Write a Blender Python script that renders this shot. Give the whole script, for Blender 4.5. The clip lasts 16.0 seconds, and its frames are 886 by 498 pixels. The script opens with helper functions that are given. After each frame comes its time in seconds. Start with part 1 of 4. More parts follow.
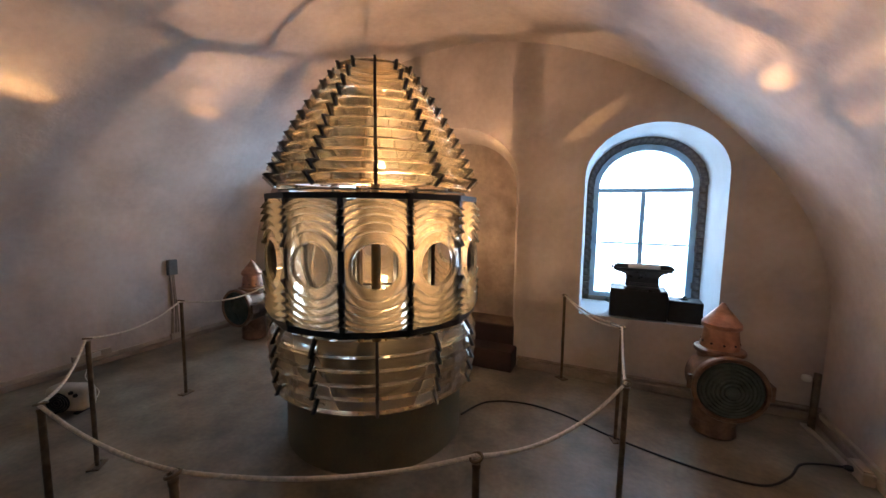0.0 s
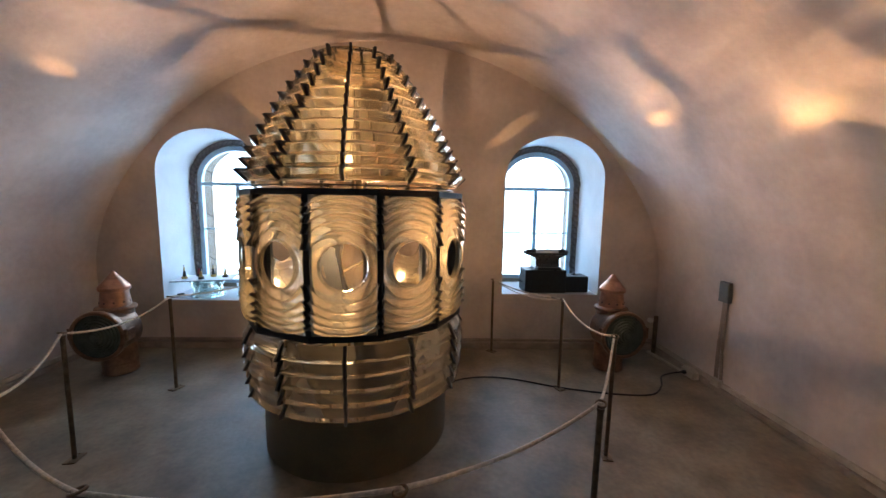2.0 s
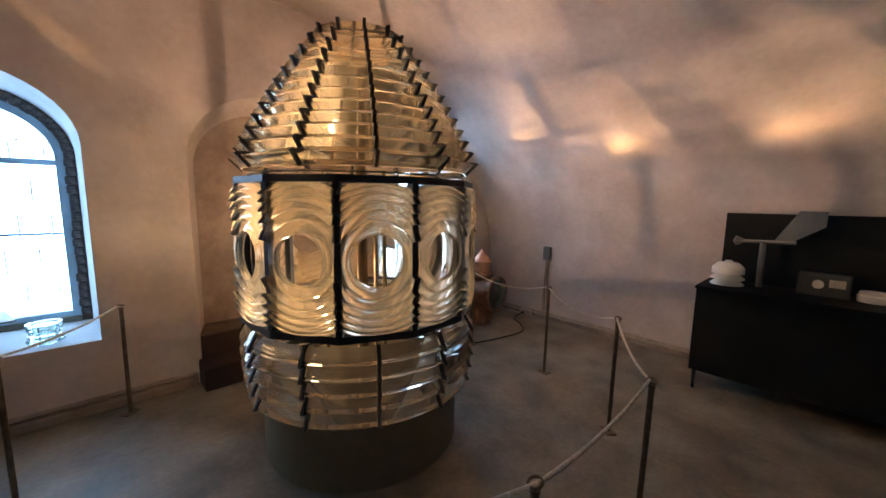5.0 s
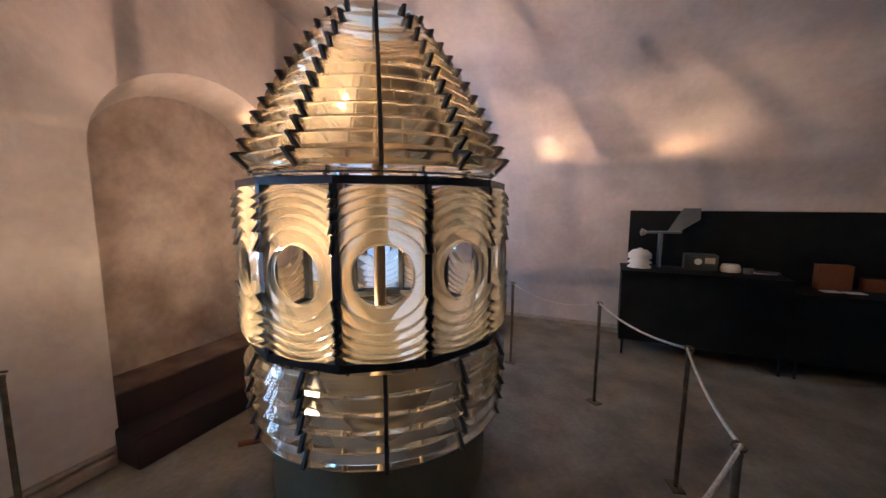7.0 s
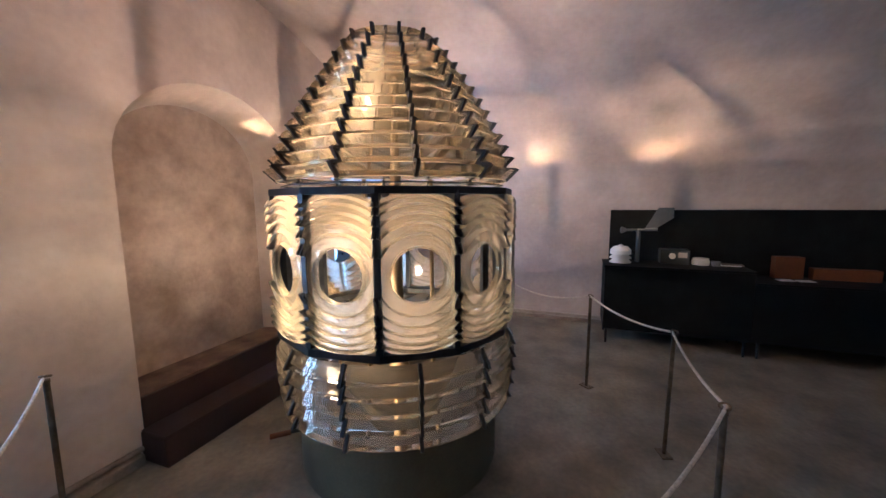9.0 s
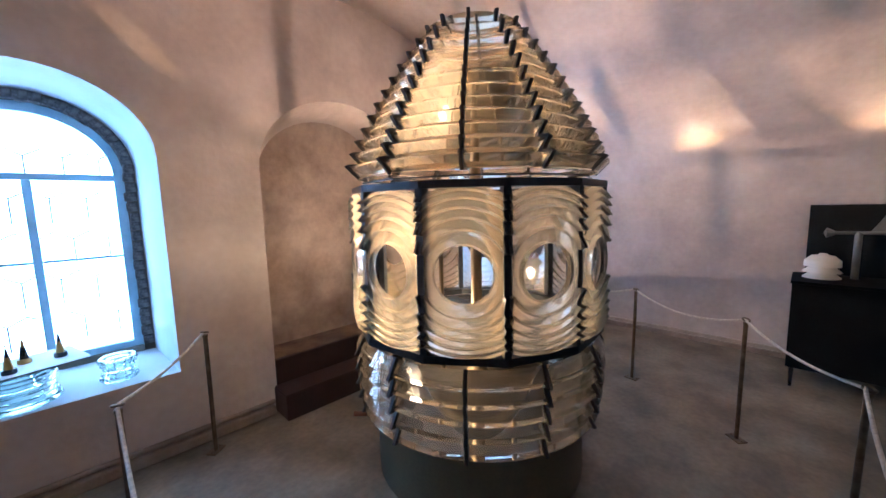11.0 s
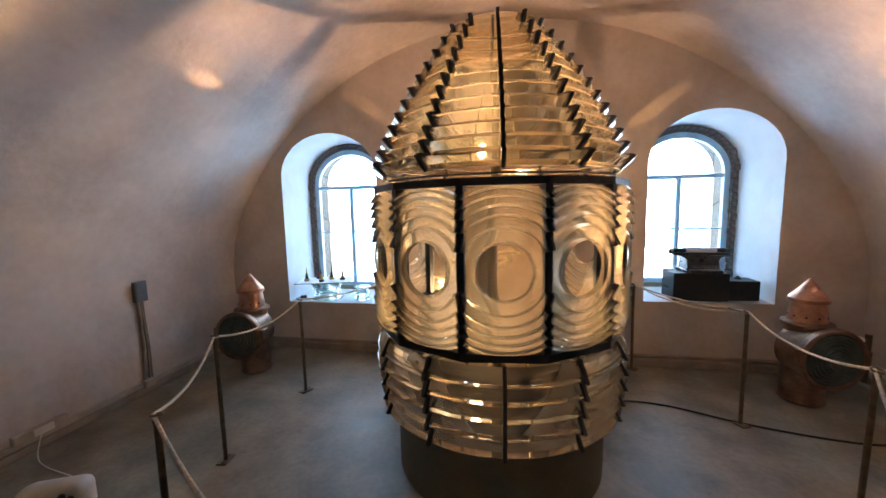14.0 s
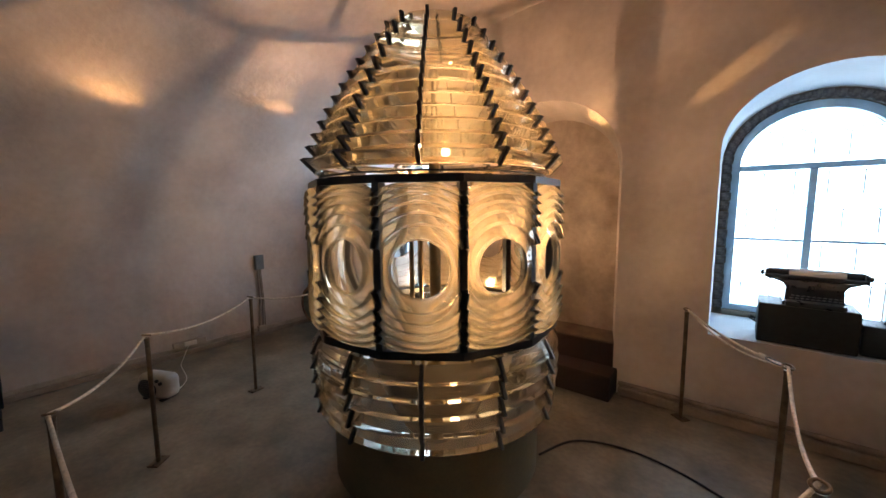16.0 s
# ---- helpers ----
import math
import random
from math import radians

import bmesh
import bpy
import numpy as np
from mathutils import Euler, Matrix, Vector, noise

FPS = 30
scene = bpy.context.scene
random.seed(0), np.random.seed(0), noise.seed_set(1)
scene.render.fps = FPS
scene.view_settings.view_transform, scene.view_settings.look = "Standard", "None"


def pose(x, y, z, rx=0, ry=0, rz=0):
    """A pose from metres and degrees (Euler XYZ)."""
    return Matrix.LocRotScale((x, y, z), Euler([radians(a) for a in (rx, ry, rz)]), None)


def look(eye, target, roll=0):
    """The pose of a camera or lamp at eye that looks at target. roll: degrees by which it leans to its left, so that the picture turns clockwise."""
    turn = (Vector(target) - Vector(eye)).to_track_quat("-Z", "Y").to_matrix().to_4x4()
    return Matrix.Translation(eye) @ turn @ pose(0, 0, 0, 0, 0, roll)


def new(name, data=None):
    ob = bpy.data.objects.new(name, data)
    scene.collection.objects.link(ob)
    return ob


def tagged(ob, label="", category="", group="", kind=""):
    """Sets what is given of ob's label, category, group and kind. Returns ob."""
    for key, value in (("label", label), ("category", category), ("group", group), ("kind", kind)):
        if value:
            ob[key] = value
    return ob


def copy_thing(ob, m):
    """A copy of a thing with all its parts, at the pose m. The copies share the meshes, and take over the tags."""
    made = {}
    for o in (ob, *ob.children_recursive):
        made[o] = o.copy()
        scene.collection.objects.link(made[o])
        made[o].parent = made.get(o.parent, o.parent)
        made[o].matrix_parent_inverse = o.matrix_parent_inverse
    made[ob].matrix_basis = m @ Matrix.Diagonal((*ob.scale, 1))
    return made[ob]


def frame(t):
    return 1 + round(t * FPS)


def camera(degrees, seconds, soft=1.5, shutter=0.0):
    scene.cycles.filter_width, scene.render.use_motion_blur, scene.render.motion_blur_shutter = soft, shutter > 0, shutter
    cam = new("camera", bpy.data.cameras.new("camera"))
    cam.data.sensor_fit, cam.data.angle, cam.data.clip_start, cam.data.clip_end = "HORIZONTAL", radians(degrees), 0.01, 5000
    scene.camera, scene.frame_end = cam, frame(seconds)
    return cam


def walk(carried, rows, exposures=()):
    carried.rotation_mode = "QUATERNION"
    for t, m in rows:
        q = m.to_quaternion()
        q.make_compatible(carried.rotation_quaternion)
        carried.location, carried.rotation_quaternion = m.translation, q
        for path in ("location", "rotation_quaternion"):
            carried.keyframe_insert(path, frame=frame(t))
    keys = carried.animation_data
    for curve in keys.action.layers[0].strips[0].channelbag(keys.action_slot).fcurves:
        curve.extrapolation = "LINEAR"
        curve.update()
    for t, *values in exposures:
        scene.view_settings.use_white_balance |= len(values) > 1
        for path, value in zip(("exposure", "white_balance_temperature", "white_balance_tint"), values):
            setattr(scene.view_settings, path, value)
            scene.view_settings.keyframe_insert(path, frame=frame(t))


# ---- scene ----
cam = camera(100.1, 16.0)
PATH = [
    (0, (1.642, -2.172, 1.669), (0.815, -0.363, 1.461), 0.7),
    (0.5, (1.462, -2.295, 1.628), (0.786, -0.424, 1.43), 0.7),
    (1, (1.208, -2.333, 1.629), (0.746, -0.399, 1.413), 0.8),
    (1.5, (0.9, -2.415, 1.634), (0.683, -0.438, 1.424), 1.0),
    (2, (0.531, -2.546, 1.686), (0.597, -0.561, 1.45), 0.9),
    (2.5, (0.209, -2.577, 1.68), (0.597, -0.63, 1.432), 1.0),
    (3, (-0.146, -2.551, 1.695), (0.539, -0.687, 1.453), 1.0),
    (3.5, (-0.552, -2.569, 1.664), (0.317, -0.78, 1.447), 0.8),
    (4, (-0.882, -2.464, 1.657), (0.143, -0.763, 1.413), 0.8),
    (6.5, (-1.79, -1.321, 1.638), (-0.044, -0.374, 1.402), 0.2),
    (7, (-1.926, -1.101, 1.651), (-0.114, -0.291, 1.406), 0.1),
    (7.5, (-2.077, -0.913, 1.671), (-0.225, -0.199, 1.427), -0.1),
    (8, (-2.217, -0.829, 1.711), (-0.331, -0.214, 1.464), -0.1),
    (10.5, (-2.104, -1.246, 1.652), (-0.483, -0.101, 1.4), -1.3),
    (11, (-1.832, -1.316, 1.658), (-0.418, 0.078, 1.419), -1.4),
    (11.5, (-1.607, -1.474, 1.626), (-0.462, 0.152, 1.412), -1.5),
    (12, (-1.416, -1.672, 1.624), (-0.569, 0.127, 1.41), -1.1),
    (12.5, (-1.103, -1.814, 1.648), (-0.572, 0.099, 1.408), -1.0),
    (13, (-0.745, -2.017, 1.649), (-0.54, -0.039, 1.429), -1.0),
    (13.5, (-0.323, -2.202, 1.666), (-0.452, -0.218, 1.447), -1.2),
    (14, (0.099, -2.206, 1.642), (-0.271, -0.254, 1.413), -1.3),
    (14.5, (0.572, -2.192, 1.628), (-0.058, -0.306, 1.417), -1.3),
    (15, (0.962, -2.099, 1.633), (0.078, -0.32, 1.404), -1.0),
    (15.5, (1.28, -1.863, 1.61), (0.177, -0.208, 1.393), -0.6),
    (16, (1.534, -1.621, 1.623), (0.281, -0.079, 1.394), -0.5),
]
walk(cam, [(t, look(eye, target, roll)) for t, eye, target, roll in PATH],
     exposures=[(0.0, 0.02, 6700, 13), (4.0, -0.02, 6550, 12), (6.5, 0.12, 5550, 12), (8.0, 0.28, 5200, 11), (10.5, 0.42, 5100, 12), (11.5, 0.4, 5250, 12), (12.5, 0.28, 5650, 12), (14.0, 0.22, 6750, 13), (16.0, 0.05, 7200, 13)])

# ---- world and light ----
world = bpy.data.worlds.new("overcast_sky")
scene.world = world
world.use_nodes = True
wn = world.node_tree.nodes
sky = wn.new("ShaderNodeTexSky")
sky.sky_type = "NISHITA"
sky.sun_disc = False
sky.sun_elevation = radians(35)
sky.sun_rotation = radians(150)
world.node_tree.links.new(sky.outputs[0], wn["Background"].inputs[0])
wn["Background"].inputs[1].default_value = 0.12

AXIS = Vector((-0.004, 0.19, 0.0))   # the middle of the lens on the floor
BULB = Vector((-0.165, 0.565, 0.93))  # the bulb burns off the axis and below the focus
WARM = (1.0, 0.625, 0.38)


def lamp(name, kind, energy, colour, m, shadow_soft_size=0.01, spot_size=1.0, spot_blend=0.5, shape="", size=1.0, size_y=1.0):
    data = bpy.data.lights.new(name, kind)
    data.energy, data.color = energy, colour
    if kind == "AREA":
        data.shape, data.size, data.size_y = shape, size, size_y
    else:
        data.shadow_soft_size = shadow_soft_size
    if kind == "SPOT":
        data.spot_size, data.spot_blend = spot_size, spot_blend
    ob = new(name, data)
    ob.matrix_world = m
    return ob


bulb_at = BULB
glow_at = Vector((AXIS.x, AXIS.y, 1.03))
cone_at = Vector((BULB.x, BULB.y, 2.12))       # no lamp here: where light the upper prisms turn outwards seems to come from
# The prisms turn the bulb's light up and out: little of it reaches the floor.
# These three spots are added in place of that turned light.
lamp("lens_fill_light", "SPOT", 20, WARM, look(glow_at, glow_at + Vector((0, 0.0001, 1))), spot_size=radians(172), spot_blend=0.55, shadow_soft_size=0.03)
lamp("lens_fill_light", "SPOT", 90, WARM, look(bulb_at, bulb_at + Vector((0, 0.0001, 1))), spot_size=radians(92), spot_blend=0.3, shadow_soft_size=0.014)
lamp("cone_fill_light", "SPOT", 110, WARM, look(cone_at, (2.6, -1.2, 1.9)), spot_size=radians(105), spot_blend=1.0, shadow_soft_size=0.012)
# Added flat spots imitate each prism tier's thin level fan: where it strikes the plaster, and its power.
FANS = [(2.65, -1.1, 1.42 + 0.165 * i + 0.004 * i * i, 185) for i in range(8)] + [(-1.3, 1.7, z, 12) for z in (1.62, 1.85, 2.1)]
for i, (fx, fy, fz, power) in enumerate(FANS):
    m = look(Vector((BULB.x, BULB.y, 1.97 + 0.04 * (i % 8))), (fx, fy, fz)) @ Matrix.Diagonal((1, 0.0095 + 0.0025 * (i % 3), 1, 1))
    lamp("added_fan_light", "SPOT", power, (1.0, 0.62, 0.34), m, spot_size=radians(120), spot_blend=1.0, shadow_soft_size=0.01)
# Added spots imitate the beams the bull's-eyes gather from the bulb: where each one strikes the plaster, and its power.
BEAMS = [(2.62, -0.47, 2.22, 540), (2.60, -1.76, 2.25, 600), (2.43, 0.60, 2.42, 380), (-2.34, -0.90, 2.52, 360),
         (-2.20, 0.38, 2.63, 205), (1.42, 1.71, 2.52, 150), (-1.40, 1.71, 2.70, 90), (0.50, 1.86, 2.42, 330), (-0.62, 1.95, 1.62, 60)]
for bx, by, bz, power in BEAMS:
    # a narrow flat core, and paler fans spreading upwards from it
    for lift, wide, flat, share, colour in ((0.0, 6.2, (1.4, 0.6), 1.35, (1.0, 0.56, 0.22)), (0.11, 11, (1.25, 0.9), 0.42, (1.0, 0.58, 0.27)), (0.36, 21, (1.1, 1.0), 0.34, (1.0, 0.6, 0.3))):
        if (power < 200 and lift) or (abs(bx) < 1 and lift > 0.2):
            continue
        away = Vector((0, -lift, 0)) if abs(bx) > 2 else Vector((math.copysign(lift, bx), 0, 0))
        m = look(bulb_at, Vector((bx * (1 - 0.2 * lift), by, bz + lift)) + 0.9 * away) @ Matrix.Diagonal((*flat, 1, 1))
        lamp("added_beam_light", "SPOT", power * share, colour, m, spot_size=radians(wide), spot_blend=1.0, shadow_soft_size=0.008)

WINDOW_X = 1.95
for wx in (-WINDOW_X, WINDOW_X):
    lamp("window_daylight", "AREA", 39, (0.32, 0.63, 1.0), look((wx, 2.72, 1.53), (wx, 0, 1.53)), shape="RECTANGLE", size=0.96, size_y=1.74)

# ---- materials ----


def material(name, colour, rough=0.6, metal=0.0, vary=0.15, scale=6.0, fine=60.0, bump=0.1, second=None, spec=0.5):
    """Two scales of noise over a base colour, with fine relief; second: a stain colour."""
    m = bpy.data.materials.new(name)
    m.use_nodes = True
    t, n = m.node_tree, m.node_tree.nodes
    b = n["Principled BSDF"]
    coord = n.new("ShaderNodeTexCoord")
    big = n.new("ShaderNodeTexNoise")
    big.inputs["Scale"].default_value, big.inputs["Detail"].default_value = scale, 6
    small = n.new("ShaderNodeTexNoise")
    small.inputs["Scale"].default_value, small.inputs["Detail"].default_value = fine, 4
    ramp = n.new("ShaderNodeValToRGB")
    lo = second or tuple(c * (1 - vary) for c in colour)
    hi = tuple(min(1, c * (1 + vary)) for c in colour)
    ramp.color_ramp.elements[0].color, ramp.color_ramp.elements[0].position = (*lo, 1), 0.32
    ramp.color_ramp.elements[1].color, ramp.color_ramp.elements[1].position = (*hi, 1), 0.68
    mix = n.new("ShaderNodeMixRGB")
    mix.blend_type, mix.inputs[0].default_value = "OVERLAY", vary
    bp = n.new("ShaderNodeBump")
    bp.inputs["Strength"].default_value, bp.inputs["Distance"].default_value = bump, 0.01
    rr = n.new("ShaderNodeMapRange")
    rr.inputs[3].default_value, rr.inputs[4].default_value = max(0.02, rough - 0.12), min(1, rough + 0.12)
    for a, c in ((coord.outputs["Object"], big.inputs["Vector"]), (coord.outputs["Object"], small.inputs["Vector"]), (big.outputs[0], ramp.inputs[0]),
                 (ramp.outputs[0], mix.inputs[1]), (small.outputs[0], mix.inputs[2]), (mix.outputs[0], b.inputs["Base Color"]),
                 (small.outputs[0], bp.inputs["Height"]), (bp.outputs[0], b.inputs["Normal"]), (big.outputs[0], rr.inputs[0]), (rr.outputs[0], b.inputs["Roughness"])):
        t.links.new(a, c)
    b.inputs["Metallic"].default_value = metal
    b.inputs["Specular IOR Level"].default_value = spec
    return m


def glass(name, tint, rough=0.02, scatter=0.0, scatter_colour=(0.9, 0.85, 0.75), haze=0.0, blur=0.28):
    """Clear glass; scatter mixes in a tinted translucent share, which catches some light."""
    m = bpy.data.materials.new(name)
    m.use_nodes = True
    t, n = m.node_tree, m.node_tree.nodes
    b = n["Principled BSDF"]
    b.inputs["Base Color"].default_value = (*tint, 1)
    b.inputs["Transmission Weight"].default_value = 1
    b.inputs["IOR"].default_value = 1.5
    b.inputs["Roughness"].default_value = rough
    body = b
    if haze:
        # a rough, golder share spreads the bulb's image into a painted-in glow
        hz = n.new("ShaderNodeBsdfGlass")
        hz.inputs["Color"].default_value = (tint[0], tint[1] * 0.91, tint[2] * 0.71, 1)
        hz.inputs["Roughness"].default_value, hz.inputs["IOR"].default_value = blur, 1.5
        body = n.new("ShaderNodeMixShader")
        body.inputs[0].default_value = haze
        t.links.new(b.outputs[0], body.inputs[1])
        t.links.new(hz.outputs[0], body.inputs[2])
    if scatter:
        tr = n.new("ShaderNodeBsdfTranslucent")
        tr.inputs[0].default_value = (*scatter_colour, 1)
        no = n.new("ShaderNodeTexNoise")
        no.inputs["Scale"].default_value, no.inputs["Detail"].default_value = 6, 3
        mr = n.new("ShaderNodeMapRange")
        mr.inputs[1].default_value, mr.inputs[2].default_value = 0.3, 0.7
        mr.inputs[3].default_value, mr.inputs[4].default_value = scatter * 0.85, scatter * 1.15
        mx = n.new("ShaderNodeMixShader")
        co = n.new("ShaderNodeTexCoord")
        for a, c in ((co.outputs["Object"], no.inputs["Vector"]), (no.outputs[0], mr.inputs[0]), (mr.outputs[0], mx.inputs[0]), (body.outputs[0], mx.inputs[1]),
                     (tr.outputs[0], mx.inputs[2]), (mx.outputs[0], n["Material Output"].inputs[0])):
            t.links.new(a, c)
    return m


def glow(name, colour, strength):
    m = bpy.data.materials.new(name)
    m.use_nodes = True
    b = m.node_tree.nodes["Principled BSDF"]
    b.inputs["Base Color"].default_value = (*colour, 1)
    b.inputs["Emission Color"].default_value, b.inputs["Emission Strength"].default_value = (*colour, 1), strength
    return m


plaster = material("lime_plaster", (0.60, 0.52, 0.475), 0.85, vary=0.14, scale=1.7, fine=18, bump=0.4, second=(0.48, 0.41, 0.375))
# brown stains, over a base darkened to paint in the recess's shade
niche_plaster = material("stained_shaded_niche_plaster", (0.47, 0.385, 0.335), 0.9, vary=0.2, scale=3.2, fine=22, bump=0.5, second=(0.31, 0.235, 0.195))
whitewash = material("window_whitewash", (0.62, 0.64, 0.66), 0.8, vary=0.06, scale=4, fine=40, bump=0.2)
concrete = material("concrete_floor", (0.225, 0.192, 0.142), 0.5, vary=0.32, scale=2.6, fine=26, bump=0.18, second=(0.125, 0.105, 0.078))
brick = material("bare_brick", (0.17, 0.145, 0.135), 0.9, vary=0.4, scale=24, fine=70, bump=0.8, second=(0.028, 0.026, 0.027))
frame_paint = material("grey_blue_window_paint", (0.42, 0.60, 0.72), 0.5, vary=0.12, scale=9, bump=0.1)
red_paint = material("oxblood_step_paint", (0.034, 0.015, 0.014), 0.5, vary=0.25, scale=7, bump=0.2)
tread_mat = material("worn_step_tread", (0.17, 0.125, 0.095), 0.75, vary=0.3, scale=5, bump=0.25, second=(0.08, 0.045, 0.04))
iron = material("dark_bronze_frame", (0.028, 0.03, 0.033), 0.42, metal=0.5, vary=0.3, scale=20, bump=0.08)
putty = material("dark_putty", (0.10, 0.075, 0.05), 0.8, vary=0.3, scale=20)
pedestal_mat = material("ochre_grey_pedestal_paint", (0.15, 0.125, 0.072), 0.5, vary=0.2, scale=4, bump=0.08)
brass_floor = material("dull_brass_plate", (0.05, 0.038, 0.022), 0.6, metal=0.2, vary=0.12, scale=5, bump=0.01)
pole_mat = material("brass_pole", (0.30, 0.21, 0.11), 0.45, metal=0.5, vary=0.1, scale=10)
post_mat = material("dull_brass_post", (0.17, 0.125, 0.08), 0.42, metal=0.65, vary=0.3, scale=14, bump=0.05)
rope_mat = material("cotton_rope", (0.62, 0.55, 0.46), 0.9, vary=0.2, scale=60, fine=200, bump=0.5)
copper = material("aged_copper", (0.50, 0.265, 0.18), 0.34, metal=0.95, vary=0.25, scale=7, fine=40, bump=0.12, second=(0.26, 0.14, 0.095))
copper_dull = material("tarnished_copper", (0.24, 0.145, 0.10), 0.45, metal=0.85, vary=0.35, scale=8, fine=40, bump=0.12, second=(0.15, 0.09, 0.06))
lantern_glass = material("green_black_lantern_glass", (0.085, 0.105, 0.09), 0.13, vary=0.2, scale=12, bump=0.03)
black_wood = material("black_lacquered_wood", (0.008, 0.010, 0.0105), 0.6, vary=0.3, scale=5, bump=0.08, spec=0.12)
black_metal = material("black_enamel", (0.012, 0.016, 0.02), 0.3, vary=0.2, scale=20, bump=0.04)
case_mat = material("black_case_leatherette", (0.014, 0.018, 0.022), 0.5, vary=0.3, scale=24, fine=160, bump=0.25)
paper = material("white_paper", (0.8, 0.82, 0.85), 0.8, vary=0.04, scale=9, bump=0.02)
heater_plastic = material("dusty_beige_plastic", (0.46, 0.42, 0.36), 0.5, vary=0.12, scale=9, bump=0.04)
white_plastic = material("white_plastic", (0.72, 0.69, 0.63), 0.45, vary=0.06, scale=9, bump=0.03)
grey_metal = material("grey_painted_metal", (0.12, 0.13, 0.135), 0.5, vary=0.15, scale=11, bump=0.05)
instrument_grey = material("dark_instrument_enamel", (0.045, 0.052, 0.05), 0.45, vary=0.2, scale=14, bump=0.05)
trunking = material("dusty_cable_trunking", (0.45, 0.38, 0.31), 0.6, vary=0.15, scale=9, bump=0.05)
pipe_mat = material("painted_pipe", (0.30, 0.24, 0.195), 0.6, vary=0.2, scale=6, bump=0.1)
black_rubber = material("black_rubber", (0.012, 0.012, 0.013), 0.5, vary=0.2, scale=20, bump=0.03)
yellow_paint = material("yellow_paint", (0.45, 0.29, 0.08), 0.45, vary=0.1, scale=20, bump=0.03)
red_model = material("dark_red_paint", (0.25, 0.03, 0.03), 0.45, vary=0.1, scale=20, bump=0.03)
orange_book = material("orange_cardboard", (0.15, 0.048, 0.012), 0.6, vary=0.15, scale=9, bump=0.05)
# Gold scatter and tints put the prisms' lamp-lit glow into the glass colour.
prism_glass = glass("warm_lens_glass", (1.0, 0.95, 0.85), 0.0, 0.016, (1.0, 0.80, 0.50), 0.16, 0.18)
belt_glass = glass("clear_lens_glass", (1.0, 0.97, 0.92), 0.0, 0.115, (1.0, 0.85, 0.60), 0.18, 0.2)
eye_glass = glass("clear_bulls_eye_glass", (1.0, 0.95, 0.88), 0.0, 0.018, (1.0, 0.9, 0.72))
low_glass = glass("grey_clear_lens_glass", (0.90, 0.86, 0.78), 0.0, 0.02, (1.0, 0.86, 0.66))
ground_glass = glass("ground_glass_edge", (1.0, 0.93, 0.80), 0.2, 0.45, (1.0, 0.86, 0.62))
sea_glass = glass("pale_green_glass", (0.86, 0.97, 0.94), 0.0, 0.05, (0.7, 0.85, 0.8))
pane_glass = glass("window_glass", (0.95, 0.98, 1.0), 0.0)
bulb_glow = glow("bulb_filament_glow", (1.0, 0.68, 0.36), 210)
sky_glow = glow("bright_overcast_distance", (0.88, 0.95, 1.0), 3.2)

# ---- building helpers ----


def link(name, bm, mat, parent=None, label="", smooth=None):
    me = bpy.data.meshes.new(name)
    bmesh.ops.recalc_face_normals(bm, faces=bm.faces)
    if smooth is not None:
        for f in bm.faces:
            f.smooth = True
        for e in bm.edges:
            if len(e.link_faces) == 2 and e.calc_face_angle(0) > radians(smooth):
                e.smooth = False
    bm.to_mesh(me)
    bm.free()
    me.materials.append(mat)
    ob = new(name, me)
    if parent:
        ob.parent = parent
    if label:
        ob["label"] = label
    return ob


def part(name, bm, mat, parent, label="", smooth=None):
    return link(name, bm, mat, parent, label, smooth)


def thing(name, m, label, category, group="", kind=""):
    ob = new(name)
    ob.empty_display_size = 0.05
    ob.matrix_world = m
    return tagged(ob, label, category, group, kind)


def box(bm, x0, x1, y0, y1, z0, z1, bevel=0.0, m=None):
    g = bmesh.ops.create_cube(bm, size=1.0, matrix=Matrix.LocRotScale(((x0 + x1) / 2, (y0 + y1) / 2, (z0 + z1) / 2), None, (x1 - x0, y1 - y0, z1 - z0)))
    vs = g["verts"]
    if bevel:
        es = list({e for v in vs for e in v.link_edges})
        r = bmesh.ops.bevel(bm, geom=es, offset=bevel, segments=2, affect="EDGES", profile=0.5)
        vs = list({v for f in r["faces"] for v in f.verts} | {v for v in vs if v.is_valid})
    if m is not None:
        bmesh.ops.transform(bm, matrix=m, verts=vs)
    return bm


def boxed(*a, **k):
    return box(bmesh.new(), *a, **k)


def lathe(profile, n=48, bm=None, m=None, a0=0.0, a1=360.0):
    """Turns a profile of (radius, z) about z; open at the ends unless the radius there is 0."""
    bm = bm or bmesh.new()
    full = abs(a1 - a0) >= 359.9
    cols = n if full else n + 1
    rings = []
    for r, z in profile:
        if r < 1e-5:
            v = bm.verts.new((0, 0, z))
            rings.append([v] * cols)
        else:
            rings.append([bm.verts.new((r * math.cos(radians(a0 + (a1 - a0) * i / n)), r * math.sin(radians(a0 + (a1 - a0) * i / n)), z)) for i in range(cols)])
    for p, q in zip(rings, rings[1:]):
        for i in range(n):
            j = (i + 1) % cols
            vs = []
            for v in (p[i], p[j], q[j], q[i]):
                if v not in vs:
                    vs.append(v)
            if len(vs) > 2:
                bm.faces.new(vs)
    if m is not None:
        bmesh.ops.transform(bm, matrix=m, verts=list({v for r in rings for v in r}))
    return bm


